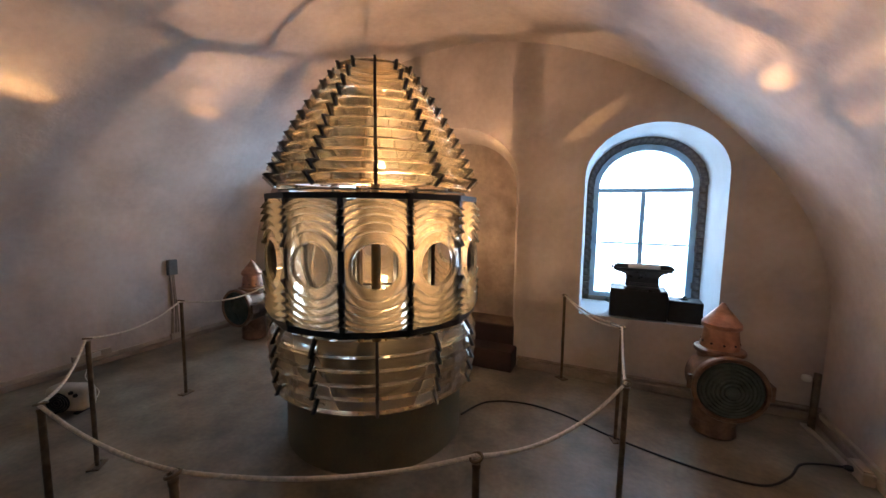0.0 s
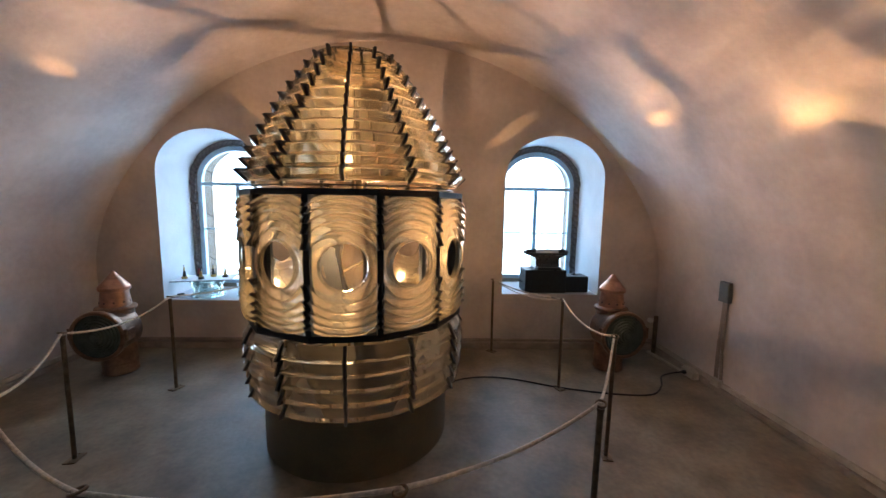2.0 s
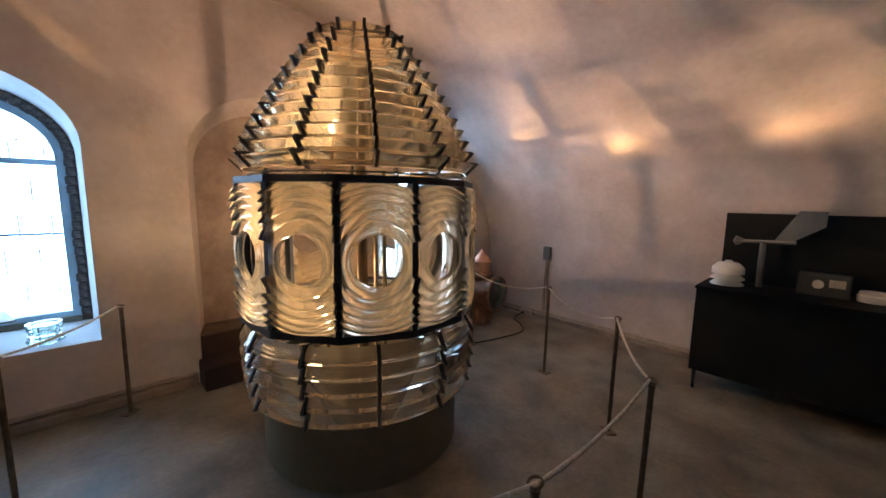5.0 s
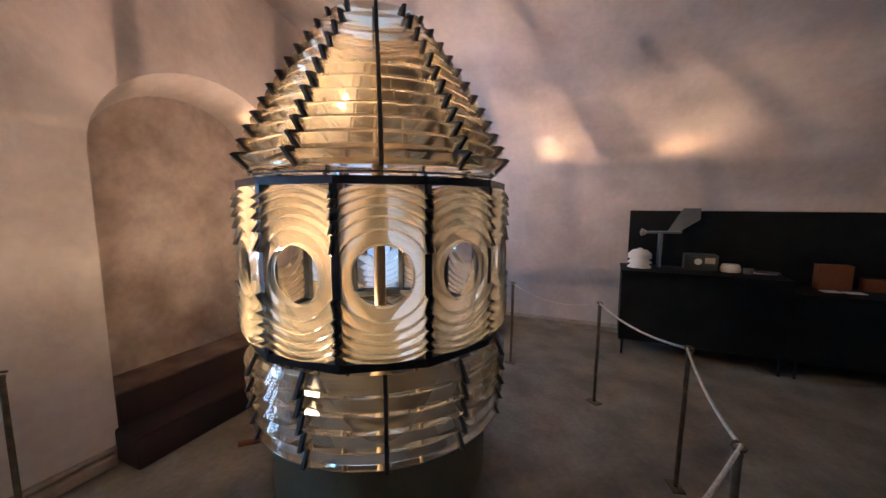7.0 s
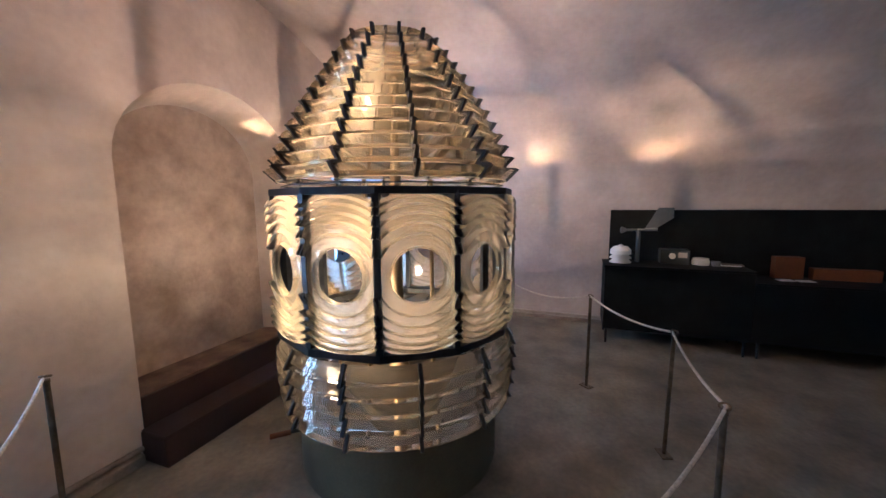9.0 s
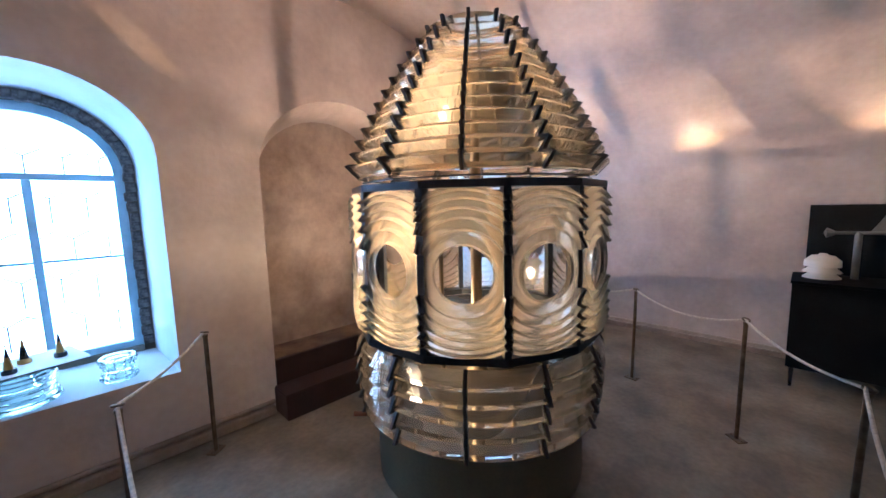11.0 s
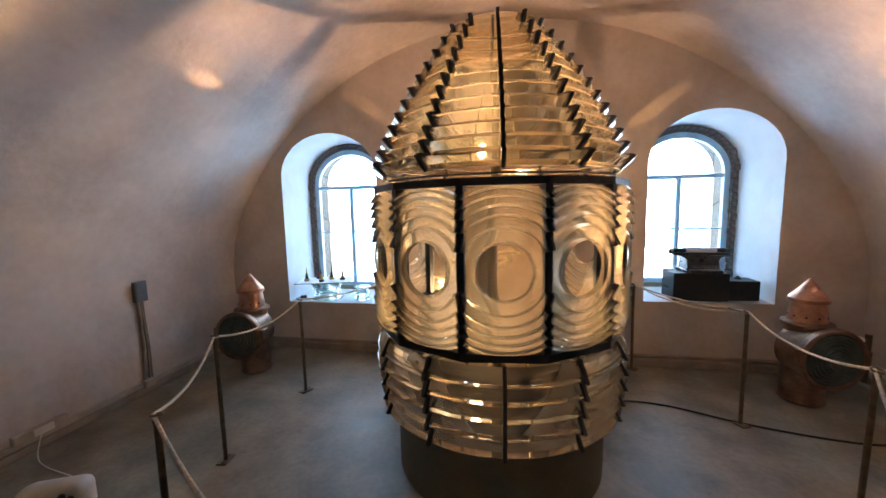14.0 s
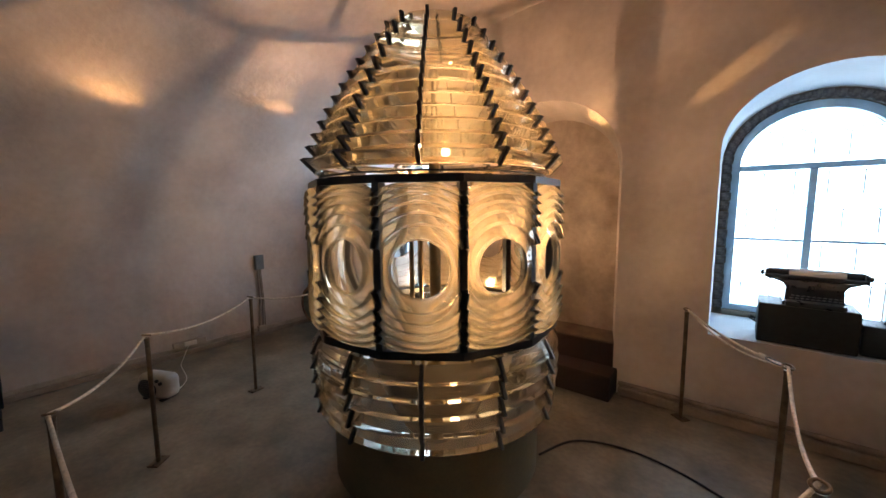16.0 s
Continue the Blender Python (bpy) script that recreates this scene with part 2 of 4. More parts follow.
def tube(points, r, n=8, bm=None, closed=False):
    """A round bar along a line of points."""
    bm = bm or bmesh.new()
    pts = [Vector(p) for p in points]
    rings = []
    up = Vector((0, 0, 1))
    for i, p in enumerate(pts):
        a, b = pts[i - 1] if (i or closed) else p, pts[(i + 1) % len(pts)] if (i + 1 < len(pts) or closed) else p
        d = (b - a).normalized()
        side = d.cross(up)
        if side.length < 0.05:
            side = d.cross(Vector((1, 0, 0)))
        side.normalize()
        top = side.cross(d)
        rings.append([bm.verts.new(p + r * (math.cos(k * math.tau / n) * side + math.sin(k * math.tau / n) * top)) for k in range(n)])
    pairs = list(zip(rings, rings[1:])) + ([(rings[-1], rings[0])] if closed else [])
    for p, q in pairs:
        for k in range(n):
            bm.faces.new((p[k], p[(k + 1) % n], q[(k + 1) % n], q[k]))
    if not closed:
        bm.faces.new(rings[0])
        bm.faces.new(rings[-1][::-1])
    return bm


def smooth_line(points, steps=8):
    """A rounded line through points."""
    p = [Vector(q) for q in points]
    p = [p[0]] + p + [p[-1]]
    out = []
    for a, b, c, d in zip(p, p[1:], p[2:], p[3:]):
        for i in range(steps):
            s = i / steps
            out.append(0.5 * ((2 * b) + (c - a) * s + (2 * a - 5 * b + 4 * c - d) * s * s + (3 * b - a - 3 * c + d) * s ** 3))
    return out + [p[-1]]


def arch(cx, half, z0, spring, top, y, n=20):
    """The outline of an arched opening in a wall, from its lower left corner round."""
    pts = [(cx - half, y, z0), (cx - half, y, (z0 + spring) / 2)]
    pts += [(cx - half * math.cos(math.pi * i / n), y, spring + (top - spring) * math.sin(math.pi * i / n)) for i in range(n + 1)]
    return pts + [(cx + half, y, (z0 + spring) / 2), (cx + half, y, z0)]


def loft(bm, loops, close=True):
    rows = [[bm.verts.new(p) for p in l] for l in loops]
    k = len(rows[0])
    for a, b in zip(rows, rows[1:]):
        for i in range(k if close else k - 1):
            bm.faces.new((a[i], a[(i + 1) % k], b[(i + 1) % k], b[i]))
    return rows


# ---- the room ----
VR, VZ = 3.48, -0.05        # barrel vault: radius, height of its axis
Y0, Y1 = -5.0, 1.71         # south and north walls
WALL = 1.0
floor = link("floor", boxed(-3.8, 3.8, Y0 - 0.3, Y1 + WALL, -0.2, 0.0), concrete)
tagged(floor, "worn grey-brown concrete floor", "floor", kind="structure")


SX, SZ, HAUNCH = 3.24, 0.85, 33.0      # upright side walls, rounding over into the vault


def vault_line(grow=0.0):
    """The section of the vault from the east springing to the west one."""
    r = VR + grow
    end = Vector((r * math.cos(radians(HAUNCH)), VZ + r * math.sin(radians(HAUNCH))))
    x = SX + grow
    turn = Vector((x, end.y - (x - end.x) / math.tan(radians(HAUNCH))))
    start = Vector((x, SZ))
    bend = [(1 - k) ** 2 * start + 2 * k * (1 - k) * turn + k * k * end for k in (i / 14 for i in range(14))]
    crown = [Vector((r * math.cos(radians(a)), VZ + r * math.sin(radians(a)))) for a in (HAUNCH + (180 - 2 * HAUNCH) * i / 60 for i in range(61))]
    return bend + crown + [Vector((-p.x, p.y)) for p in bend[::-1]]


bm = bmesh.new()
ys = [Y0 + (Y1 - Y0) * i / 12 for i in range(13)]
rows = []
for p, q in zip(vault_line(), vault_line(0.3)):
    rows.append([bm.verts.new((p.x, y, p.y)) for y in ys] + [bm.verts.new((q.x, y, q.y)) for y in ys[::-1]])
for p, q in zip(rows, rows[1:]):
    for i in range(len(p)):
        bm.faces.new((p[i], p[(i + 1) % len(p)], q[(i + 1) % len(p)], q[i]))
tagged(link("ceiling", bm, plaster, smooth=40), "plastered barrel vault", "ceiling", kind="structure")
tagged(link("wall_east", boxed(SX, SX + 0.32, Y0, Y1, 0.0, SZ), plaster), "upright plastered side wall under the vault", "wall", kind="structure")
tagged(link("wall_west", boxed(-SX - 0.32, -SX, Y0, Y1, 0.0, SZ), plaster), "upright plastered side wall under the vault", "wall", kind="structure")

bm = bmesh.new()
box(bm, -3.8, 3.8, Y0 - 0.3, Y0, 0, 3.7)
tagged(link("wall_south", bm, plaster), "plain plastered end wall", "wall", kind="structure")

# north wall, with two window openings and a niche
NICHE = (-0.01, 0.735, 0.0, 1.97, 2.57)
WINDOWS = [(-1.945, 0.555), (1.945, 0.655)]     # middle, sill height
bm = bmesh.new()
outer = [(SX + 0.05, Y1, 0)] + [(p.x, Y1, p.y) for p in vault_line(0.05)] + [(-SX - 0.05, Y1, 0)]
outline = outer + [(-0.745, Y1, 0)] + arch(*NICHE, Y1)[1:-1] + [(0.725, Y1, 0)]
edges = []


def ring_edges(pts):
    vs = [bm.verts.new(p) for p in pts]
    return [bm.edges.new((vs[i], vs[(i + 1) % len(vs)])) for i in range(len(vs))]


edges += ring_edges(outline)
for cx, sill in WINDOWS:
    edges += ring_edges(arch(cx, 0.572, sill, 2.01, 2.475, Y1))
bmesh.ops.triangle_fill(bm, use_beauty=True, use_dissolve=False, edges=edges)
# niche reveal and back
niche_rows = loft(bm, [arch(*NICHE, Y1), arch(-0.01, 0.63, 0.0, 1.92, 2.46, Y1 + 0.36)], close=False)
wall_n = link("wall_north", bm, plaster)
tagged(wall_n, "plastered end wall under the vault with an arched niche", "wall", kind="structure")
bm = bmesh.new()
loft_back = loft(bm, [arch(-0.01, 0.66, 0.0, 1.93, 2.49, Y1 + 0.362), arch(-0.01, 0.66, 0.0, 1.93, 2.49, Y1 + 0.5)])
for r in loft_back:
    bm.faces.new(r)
tagged(link("wall_niche", bm, niche_plaster), "stained brownish plaster with painted-in shade at the back of a niche", "wall", kind="structure")

for i, (cx, sill) in enumerate(WINDOWS):
    side = 1 if cx > 0 else -1
    c2 = -1.985 if cx < 0 else 1.922      # the frame stands at the outer end of the deep reveal
    bm = bmesh.new()
    loft(bm, [arch(cx, 0.572, sill, 2.01, 2.475, Y1), arch(c2, 0.568, sill + 0.012, 1.97, 2.465, Y1 + 0.66)])
    tagged(link("window_reveal_%d" % (i + 1), bm, whitewash, smooth=30), "whitewashed splayed window reveal and sill", "window reveal", kind="structure")
    # ring of bare bricks round the frame
    bm = bmesh.new()
    loft(bm, [arch(c2, 0.58, sill + 0.005, 1.97, 2.48, Y1 + 0.665), arch(c2, 0.485, sill + 0.03, 1.94, 2.385, Y1 + 0.69), arch(c2, 0.485, sill + 0.03, 1.94, 2.385, Y1 + WALL)])
    trim = tagged(link("trim_brick_%d" % (i + 1), bm, putty), "ragged edge of bare dark brick round a window", "trim", kind="structure")
    rnd = random.Random(5 + i)
    brick_mesh = None
    path = arch(c2, 0.532, sill + 0.06, 1.955, 2.425, Y1 + 0.668, 26)[:-1]
    pts = []
    for p, q in zip(path, path[1:] + [arch(c2, 0.532, sill + 0.06, 1.955, 2.425, Y1 + 0.668, 26)[-1]]):
        n = max(1, round((Vector(q) - Vector(p)).length / 0.075))
        pts += [(Vector(p).lerp(Vector(q), (k + 0.5) / n), Vector(q) - Vector(p)) for k in range(n)]
    for p, d in pts:
        if brick_mesh is None:
            b = bmesh.new()
            box(b, -0.034, 0.034, -0.025, 0.025, -0.034, 0.034, bevel=0.008)
            ob = part("brick", b, brick, trim)
            brick_mesh = ob.data
        else:
            ob = new("brick", brick_mesh)
            ob.parent = trim
        ob.matrix_local = Matrix.LocRotScale(p + Vector((rnd.uniform(-.006, .006), rnd.uniform(-.012, .012), rnd.uniform(-.006, .006))),
                                             Euler((rnd.uniform(-.1, .1), math.atan2(-d.z, d.x) + rnd.uniform(-.08, .08), rnd.uniform(-.1, .1))), (1, 1, rnd.uniform(0.8, 1.12)))
    # the window itself
    yf = Y1 + 0.685
    win = thing("window_%d" % (i + 1), Matrix.Identity(4), "arched grey-blue casement window, bright daylight outside", "window", kind="structure")
    bm = bmesh.new()
    a_out, a_in = (c2, 0.502, sill + 0.045, 1.94, 2.392), (c2, 0.445, sill + 0.105, 1.94, 2.33)
    loft(bm, [arch(*a_out, yf), arch(*a_in, yf), arch(*a_in, yf + 0.06), arch(*a_out, yf + 0.06), arch(*a_out, yf)])
    part("window_frame", bm, frame_paint, win)
    part("transom", boxed(c2 - 0.445, c2 + 0.445, yf + 0.004, yf + 0.055, 1.887, 1.932, bevel=0.006), frame_paint, win)
    part("mullion", boxed(c2 - 0.023, c2 + 0.023, yf + 0.002, yf + 0.052, sill + 0.106, 1.886, bevel=0.006), frame_paint, win)
    for sx in (-1, 1):
        x0, x1 = sorted((c2 + sx * 0.024, c2 + sx * 0.444))
        part("glazing_bar", boxed(x0, x1, yf + 0.016, yf + 0.045, 1.319, 1.337, bevel=0.004), frame_paint, win)
        for z0, z1 in ((sill + 0.107, 1.318), (1.338, 1.885)):
            pane = part("pane", boxed(x0, x1, yf + 0.028, yf + 0.033, z0, z1), pane_glass, win)
            pane.visible_shadow = False
    bm = bmesh.new()
    loft(bm, [arch(c2, 0.444, 1.933, 1.94, 2.328, yf + 0.028), arch(c2, 0.444, 1.933, 1.94, 2.328, yf + 0.033)])
    rows = [[v for v in bm.verts if abs(v.co.y - yy) < 1e-4] for yy in (yf + 0.028, yf + 0.033)]
    for r in rows:
        bm.faces.new(r)
    pane = part("pane", bm, pane_glass, win)
    pane.visible_shadow = False
    part("window_board", boxed(c2 - 0.5, c2 + 0.5, yf - 0.03, yf - 0.002, sill + 0.013, sill + 0.06, bevel=0.008), concrete, win, "dark rough ledge under the frame")
    # hexagonal wire grille outside the panes
    bm = bmesh.new()
    for gx in range(-2, 3):
        for gz in range(0, 6):
            z = sill + 0.25 + gz * 0.29
            x = c2 + gx * 0.19 + (0.095 if gz % 2 else 0)
            if abs(x - c2) < 0.42 and z < 2.15:
                tube([(x, yf + 0.12, z - 0.09), (x, yf + 0.12, z + 0.09)], 0.005, 5, bm)
                tube([(x, yf + 0.12, z + 0.09), (x + 0.095, yf + 0.12, z + 0.145)], 0.005, 5, bm)
                tube([(x, yf + 0.12, z + 0.09), (x - 0.095, yf + 0.12, z + 0.145)], 0.005, 5, bm)
    part("wire_grille", bm, iron, win)

bm = bmesh.new()
box(bm, -8, 8, Y1 + 1.6, Y1 + 1.62, -2.0, 6.0)
tagged(link("backdrop", bm, sky_glow), "bright white overcast sky outside the windows", "sky", kind="structure")

# low ledges and pipes along the foot of the walls
for x0, x1 in ((-3.4, -0.78), (0.78, 3.4)):
    bm = boxed(x0, x1, Y1 - 0.055, Y1 + 0.02, 0.0, 0.075, bevel=0.012)
    tagged(link("baseboard", bm, pipe_mat), "low painted ledge at the foot of the wall", "baseboard", kind="structure")
    bm = tube([(x0, Y1 - 0.03, 0.105), (x1, Y1 - 0.03, 0.105)], 0.018, 10)
    tagged(link("wall_pipe", bm, pipe_mat, smooth=40), "thin painted pipe along the wall", "pipe", kind="structure")
for s in (-1, 1):
    x = s * (SX + 0.002)
    bm = boxed(min(x, x - s * 0.045), max(x, x - s * 0.045), -4.95, Y1 - 0.06, 0.0, 0.05, bevel=0.008)
    tagged(link("baseboard", bm, pipe_mat), "low painted ledge at the foot of the wall", "baseboard", kind="structure")
    bm = boxed(min(x, x - s * 0.03), max(x, x - s * 0.03), -4.9, Y1 - 0.08, 0.056, 0.098, bevel=0.006)
    tagged(link("cable_trunking", bm, trunking), "dusty plastic cable trunking along the wall", "trunking", kind="structure")

# steps up into the niche
steps = thing("niche_steps", Matrix.Identity(4), "two dark red painted steps rising into the niche", "steps", kind="structure")
part("lower_step", boxed(-0.765, 0.76, 1.475, Y1 + 0.01, 0.0, 0.206, bevel=0.01), red_paint, steps)
part("tread", boxed(-0.76, 0.755, 1.48, Y1 + 0.005, 0.208, 0.214), red_paint, steps, "worn dark red tread")
part("upper_step", boxed(-0.73, 0.715, Y1 + 0.012, Y1 + 0.35, 0.0, 0.418, bevel=0.008), red_paint, steps)
part("tread", boxed(-0.726, 0.71, Y1 + 0.03, Y1 + 0.348, 0.42, 0.426), tread_mat, steps, "worn bare plaster-dusted tread")

# ---- the great lens ----
lens = thing("lighthouse_lens", Matrix.Translation(AXIS), "large lit glass lighthouse lens in a dark metal frame", "lighthouse lens")
SIDES = 12
POST0 = 10.0      # azimuth of a belt post, degrees from north, clockwise
BR = 0.757        # radius at the belt posts
BELT0, BELT1, BELTC = 0.915, 1.765, 1.340
part("pedestal", lathe([(0, 0), (0.655, 0), (0.66, 0.006), (0.66, 0.395), (0.664, 0.402), (0.664, 0.418), (0.4, 0.42), (0, 0.42)], 72), pedestal_mat, lens, "round drab ochre painted drum", 30)
part("inner_floor", lathe([(0.0, 0.4205), (0.60, 0.4205), (0.61, 0.424), (0.60, 0.428), (0, 0.43)], 48), brass_floor, lens, "dull dark brass floor plate inside the lens", 30)


def az(a, r, z=0.0):
    """A place round the lens: azimuth in degrees from north, clockwise."""
    return Vector((r * math.sin(radians(a)), r * math.cos(radians(a)), z))


def polygon_ring(r0, r1, z0, z1, phase):
    bm = bmesh.new()
    loft_rows = []
    for r, z in ((r0, z0), (r1, z0), (r1, z1), (r0, z1)):
        loft_rows.append([bm.verts.new(az(phase + 30 * k, r, z)) for k in range(SIDES)])
    for i in range(4):
        p, q = loft_rows[i], loft_rows[(i + 1) % 4]
        for k in range(SIDES):
            bm.faces.new((p[k], p[(k + 1) % SIDES], q[(k + 1) % SIDES], q[k]))
    return bm


part("belt_ring", polygon_ring(0.715, BR + 0.004, BELT1 - 0.035, BELT1, POST0), iron, lens, "dark twelve-sided upper ring")
part("belt_ring", polygon_ring(0.665, BR + 0.004, BELT0, BELT0 + 0.04, POST0), iron, lens, "dark twelve-sided lower ring")
part("cone_ring", polygon_ring(0.685, 0.70, 1.782, 1.79, POST0 + 15), iron, lens)
part("foot_ring", lathe([(0.645, 0.4205), (0.69, 0.4205), (0.69, 0.432), (0.645, 0.432), (0.645, 0.4205)], 72), iron, lens)
part("crown_ring", lathe([(0.19, 2.605), (0.235, 2.605), (0.235, 2.615), (0.19, 2.615), (0.19, 2.605)], 36), iron, lens)

# belt posts with their toothed edges
APO = BR * math.cos(radians(15))
RINGS = [0.134, 0.200, 0.252, 0.296, 0.337, 0.372, 0.402]      # radii of the bull's-eye and its rings
post_mesh = None
for k in range(SIDES):
    if post_mesh is None:
        bm = bmesh.new()
        box(bm, -0.017, 0.017, BR - 0.065, BR + 0.002, BELT0 + 0.04, BELT1 - 0.035)
        for r0, r1 in zip(RINGS[1:], RINGS[2:]):
            for s in (-1, 1):
                for e in (-1, 1):     # a tooth at the end of each ring of glass
                    zin = BELTC + s * math.sqrt(max(r0 * r0 - 0.18 ** 2, 0.0064))
                    zout = BELTC + s * math.sqrt(r1 * r1 - 0.18 ** 2)
                    zout = min(max(zout, BELT0 + 0.045), BELT1 - 0.04)
                    xx = e * 0.012
                    vs = [bm.verts.new(c) for c in ((xx - 0.005, BR - 0.01, zin), (xx - 0.005, BR - 0.01, zout), (xx - 0.005, BR + 0.034, zin + (zout - zin) * 0.15),
                                                    (xx + 0.005, BR - 0.01, zin), (xx + 0.005, BR - 0.01, zout), (xx + 0.005, BR + 0.034, zin + (zout - zin) * 0.15))]
                    for f in ((0, 1, 2), (3, 5, 4), (0, 3, 4, 1), (1, 4, 5, 2), (2, 5, 3, 0)):
                        bm.faces.new([vs[i] for i in f])
        ob = part("belt_post", bm, iron, lens)
        post_mesh = ob.data
    else:
        ob = new("belt_post", post_mesh)
        ob.parent = lens
    ob.matrix_local = pose(0, 0, 0, 0, 0, -(POST0 + 30 * k))

# bull's-eye panels: x across, y outwards, z up from the bull's-eye's middle
HALF_W = 0.178
Z_LO, Z_HI = BELT0 + 0.043 - BELTC, BELT1 - 0.038 - BELTC


def bulls_eye():
    prof = [(0, 0.024)] + [(q, 0.024 - q * q / 0.73) for q in (0.03, 0.06, 0.09, 0.11, 0.128)] + [(0.132, -0.004), (0.132, -0.012), (0, -0.012)]
    bm = lathe(prof, 48)
    bmesh.ops.transform(bm, matrix=Matrix(((1, 0, 0, 0), (0, 0, 1, 0), (0, 1, 0, 0), (0, 0, 0, 1))), verts=bm.verts)
    return bm


def ring_piece(r0, r1, a0, a1, steps):
    """One ring of the panel, cut at the panel's edges: its sloping face sends light from the focus straight out."""
    bm = bmesh.new()
    bend = math.asin(math.sin(math.atan((r0 + r1) / 2 / APO)) / 1.5)
    slope = 1.5 * math.sin(bend) / (1.5 * math.cos(bend) - 1)
    rows = []
    for i in range(steps + 1):
        a = a0 + (a1 - a0) * i / steps
        ca, sa = math.cos(a), math.sin(a)
        inner = r0 + 0.0008
        edge = max(inner + 0.0005, min(r1 - 0.0008, HALF_W / max(abs(ca), 1e-6), (Z_HI if sa > 0 else -Z_LO) / max(abs(sa), 1e-6)))
        rows.append([bm.verts.new((r * ca, y, r * sa)) for r, y in ((inner, 0.003 + (r1 - inner) * slope), (edge, 0.003 + (r1 - edge) * slope), (edge, -0.012), (inner, -0.012))])
    if a1 - a0 > 6.2:
        for v in rows.pop():
            bm.verts.remove(v)
        rows.append(rows[0])
    for p, q in zip(rows, rows[1:]):
        for k in range(4):
            bm.faces.new((p[k], p[(k + 1) % 4], q[(k + 1) % 4], q[k]))
    if a1 - a0 < 6.2:
        bm.faces.new(rows[0])
        bm.faces.new(rows[-1][::-1])
    return bm


panel_parts = []
for r0, r1 in zip(RINGS, RINGS[1:]):
    if r0 < HALF_W:
        panel_parts.append(("glass_ring", ring_piece(r0, r1, 0.0, math.tau, 72), 28, belt_glass))
    else:
        for base in (math.pi / 2, -math.pi / 2):
            panel_parts.append(("glass_ring", ring_piece(r0, r1, base - (math.pi / 2 - math.acos(HALF_W / r0)), base + (math.pi / 2 - math.acos(HALF_W / r0)), 20), 28, belt_glass))
panel_meshes = []
for k in range(SIDES):
    panel = new("lens_panel")
    panel.empty_display_size = 0.05
    panel.parent = lens
    a = POST0 + 15 + 30 * k
    panel.matrix_local = Matrix.Translation(az(a, APO, BELTC)) @ pose(0, 0, 0, 0, 0, -a)
    for i, (name, b, ang, mat) in enumerate(panel_parts):
        if k == 0:
            ob = part(name, b, mat, panel, smooth=ang)
            panel_meshes.append(ob.data)
        else:
            ob = new(name, panel_meshes[i])
            ob.parent = panel
        ob.visible_shadow = False
    if k == 5:
        # the one panel that still has its bull's-eye; the others are open there
        part("bulls_eye", bulls_eye(), eye_glass, panel, smooth=25).visible_shadow = False

# upper and lower prisms: outer tip, foot and inner corner of each tier
def prism_tier(r, z, up, lean, deep, source=(0.0, 1.34), leave=0.0):
    """The section of a reflecting prism (tip, foot, inner corner): light from the source enters square, turns on the back face and leaves at the given slope."""
    tip, foot = Vector((r, z)), Vector((r - lean, z - deep if up else z + deep))
    u = Vector((source[0] - r, source[1] - (tip.y + foot.y) / 2)).normalized()
    f = (tip - foot).normalized()
    n = Vector((f.y, -f.x))
    if n.x < 0:
        n = -n
    e = Vector((-1.0, -leave)).normalized()
    c = -e.dot(n)
    d = e / 1.5 + (c / 1.5 - math.sqrt(1 - (1 - c * c) / 2.25)) * n
    m = (u - d).normalized()
    back, across = Vector((m.y, -m.x)), Vector((-u.y, u.x))
    g = foot - tip
    along = (g.x * across.y - g.y * across.x) / (back.x * across.y - back.y * across.x)
    inner = tip + along * back
    return (tip.x, tip.y), (foot.x, foot.y), (inner.x, inner.y)


CONE = []
for i in range(12):
    q = i / 11
    CONE.append(prism_tier(0.772 - 0.30 * q - 0.186 * q * q, 1.87 + 0.066 * i + 0.0005 * i * i, True, 0.058 - 0.040 * q, 0.057))
LOW_CUT = prism_tier(0.776, 0.668, False, 0.046, 0.084, (-0.25, 0.88), 0.53)      # the lower tiers are all cut alike
LOW = [tuple((a + r - 0.776, b + z - 0.668) for a, b in LOW_CUT) for r, z in ((0.772, 0.808), (0.776, 0.724), (0.772, 0.636), (0.764, 0.546), (0.750, 0.452))]


def sector(tri):
    bm = bmesh.new()
    rows = []
    for i in range(11):
        a = -14.6 + 29.2 * i / 10
        rows.append([bm.verts.new(az(a, r, z)) for r, z in tri])
    for p, q in zip(rows, rows[1:]):
        for k in range(3):
            bm.faces.new((p[k], p[(k + 1) % 3], q[(k + 1) % 3], q[k]))
    bm.faces.new(rows[0])
    bm.faces.new(rows[-1][::-1])
    return bm


for tiers in (CONE, LOW):
    for tri in tiers:
        me = None
        for k in range(SIDES):
            if me is None:
                ob = part("prism", sector(tri), prism_glass if tiers is CONE else low_glass, lens, smooth=25)
                me = ob.data
            else:
                ob = new("prism", me)
                ob.parent = lens
            ob.matrix_local = pose(0, 0, 0, 0, 0, -(POST0 + 30 * k))
            ob.visible_shadow = tiers is LOW      # the lower tiers turn the light upwards, none of it reaches the floor
        # the ground lower edge of the tier catches the light
        r, z = tri[1] if tiers is CONE else tri[0]
        edge = part("ground_edge", lathe([(r - 0.004, z - 0.002), (r + 0.0015, z - 0.002), (r + 0.0025, z + 0.002), (r - 0.002, z + 0.002), (r - 0.004, z - 0.002)], 96), ground_glass if tiers is CONE else low_glass, lens, "frosted edge of a glass tier", 50)
        edge.visible_shadow = False


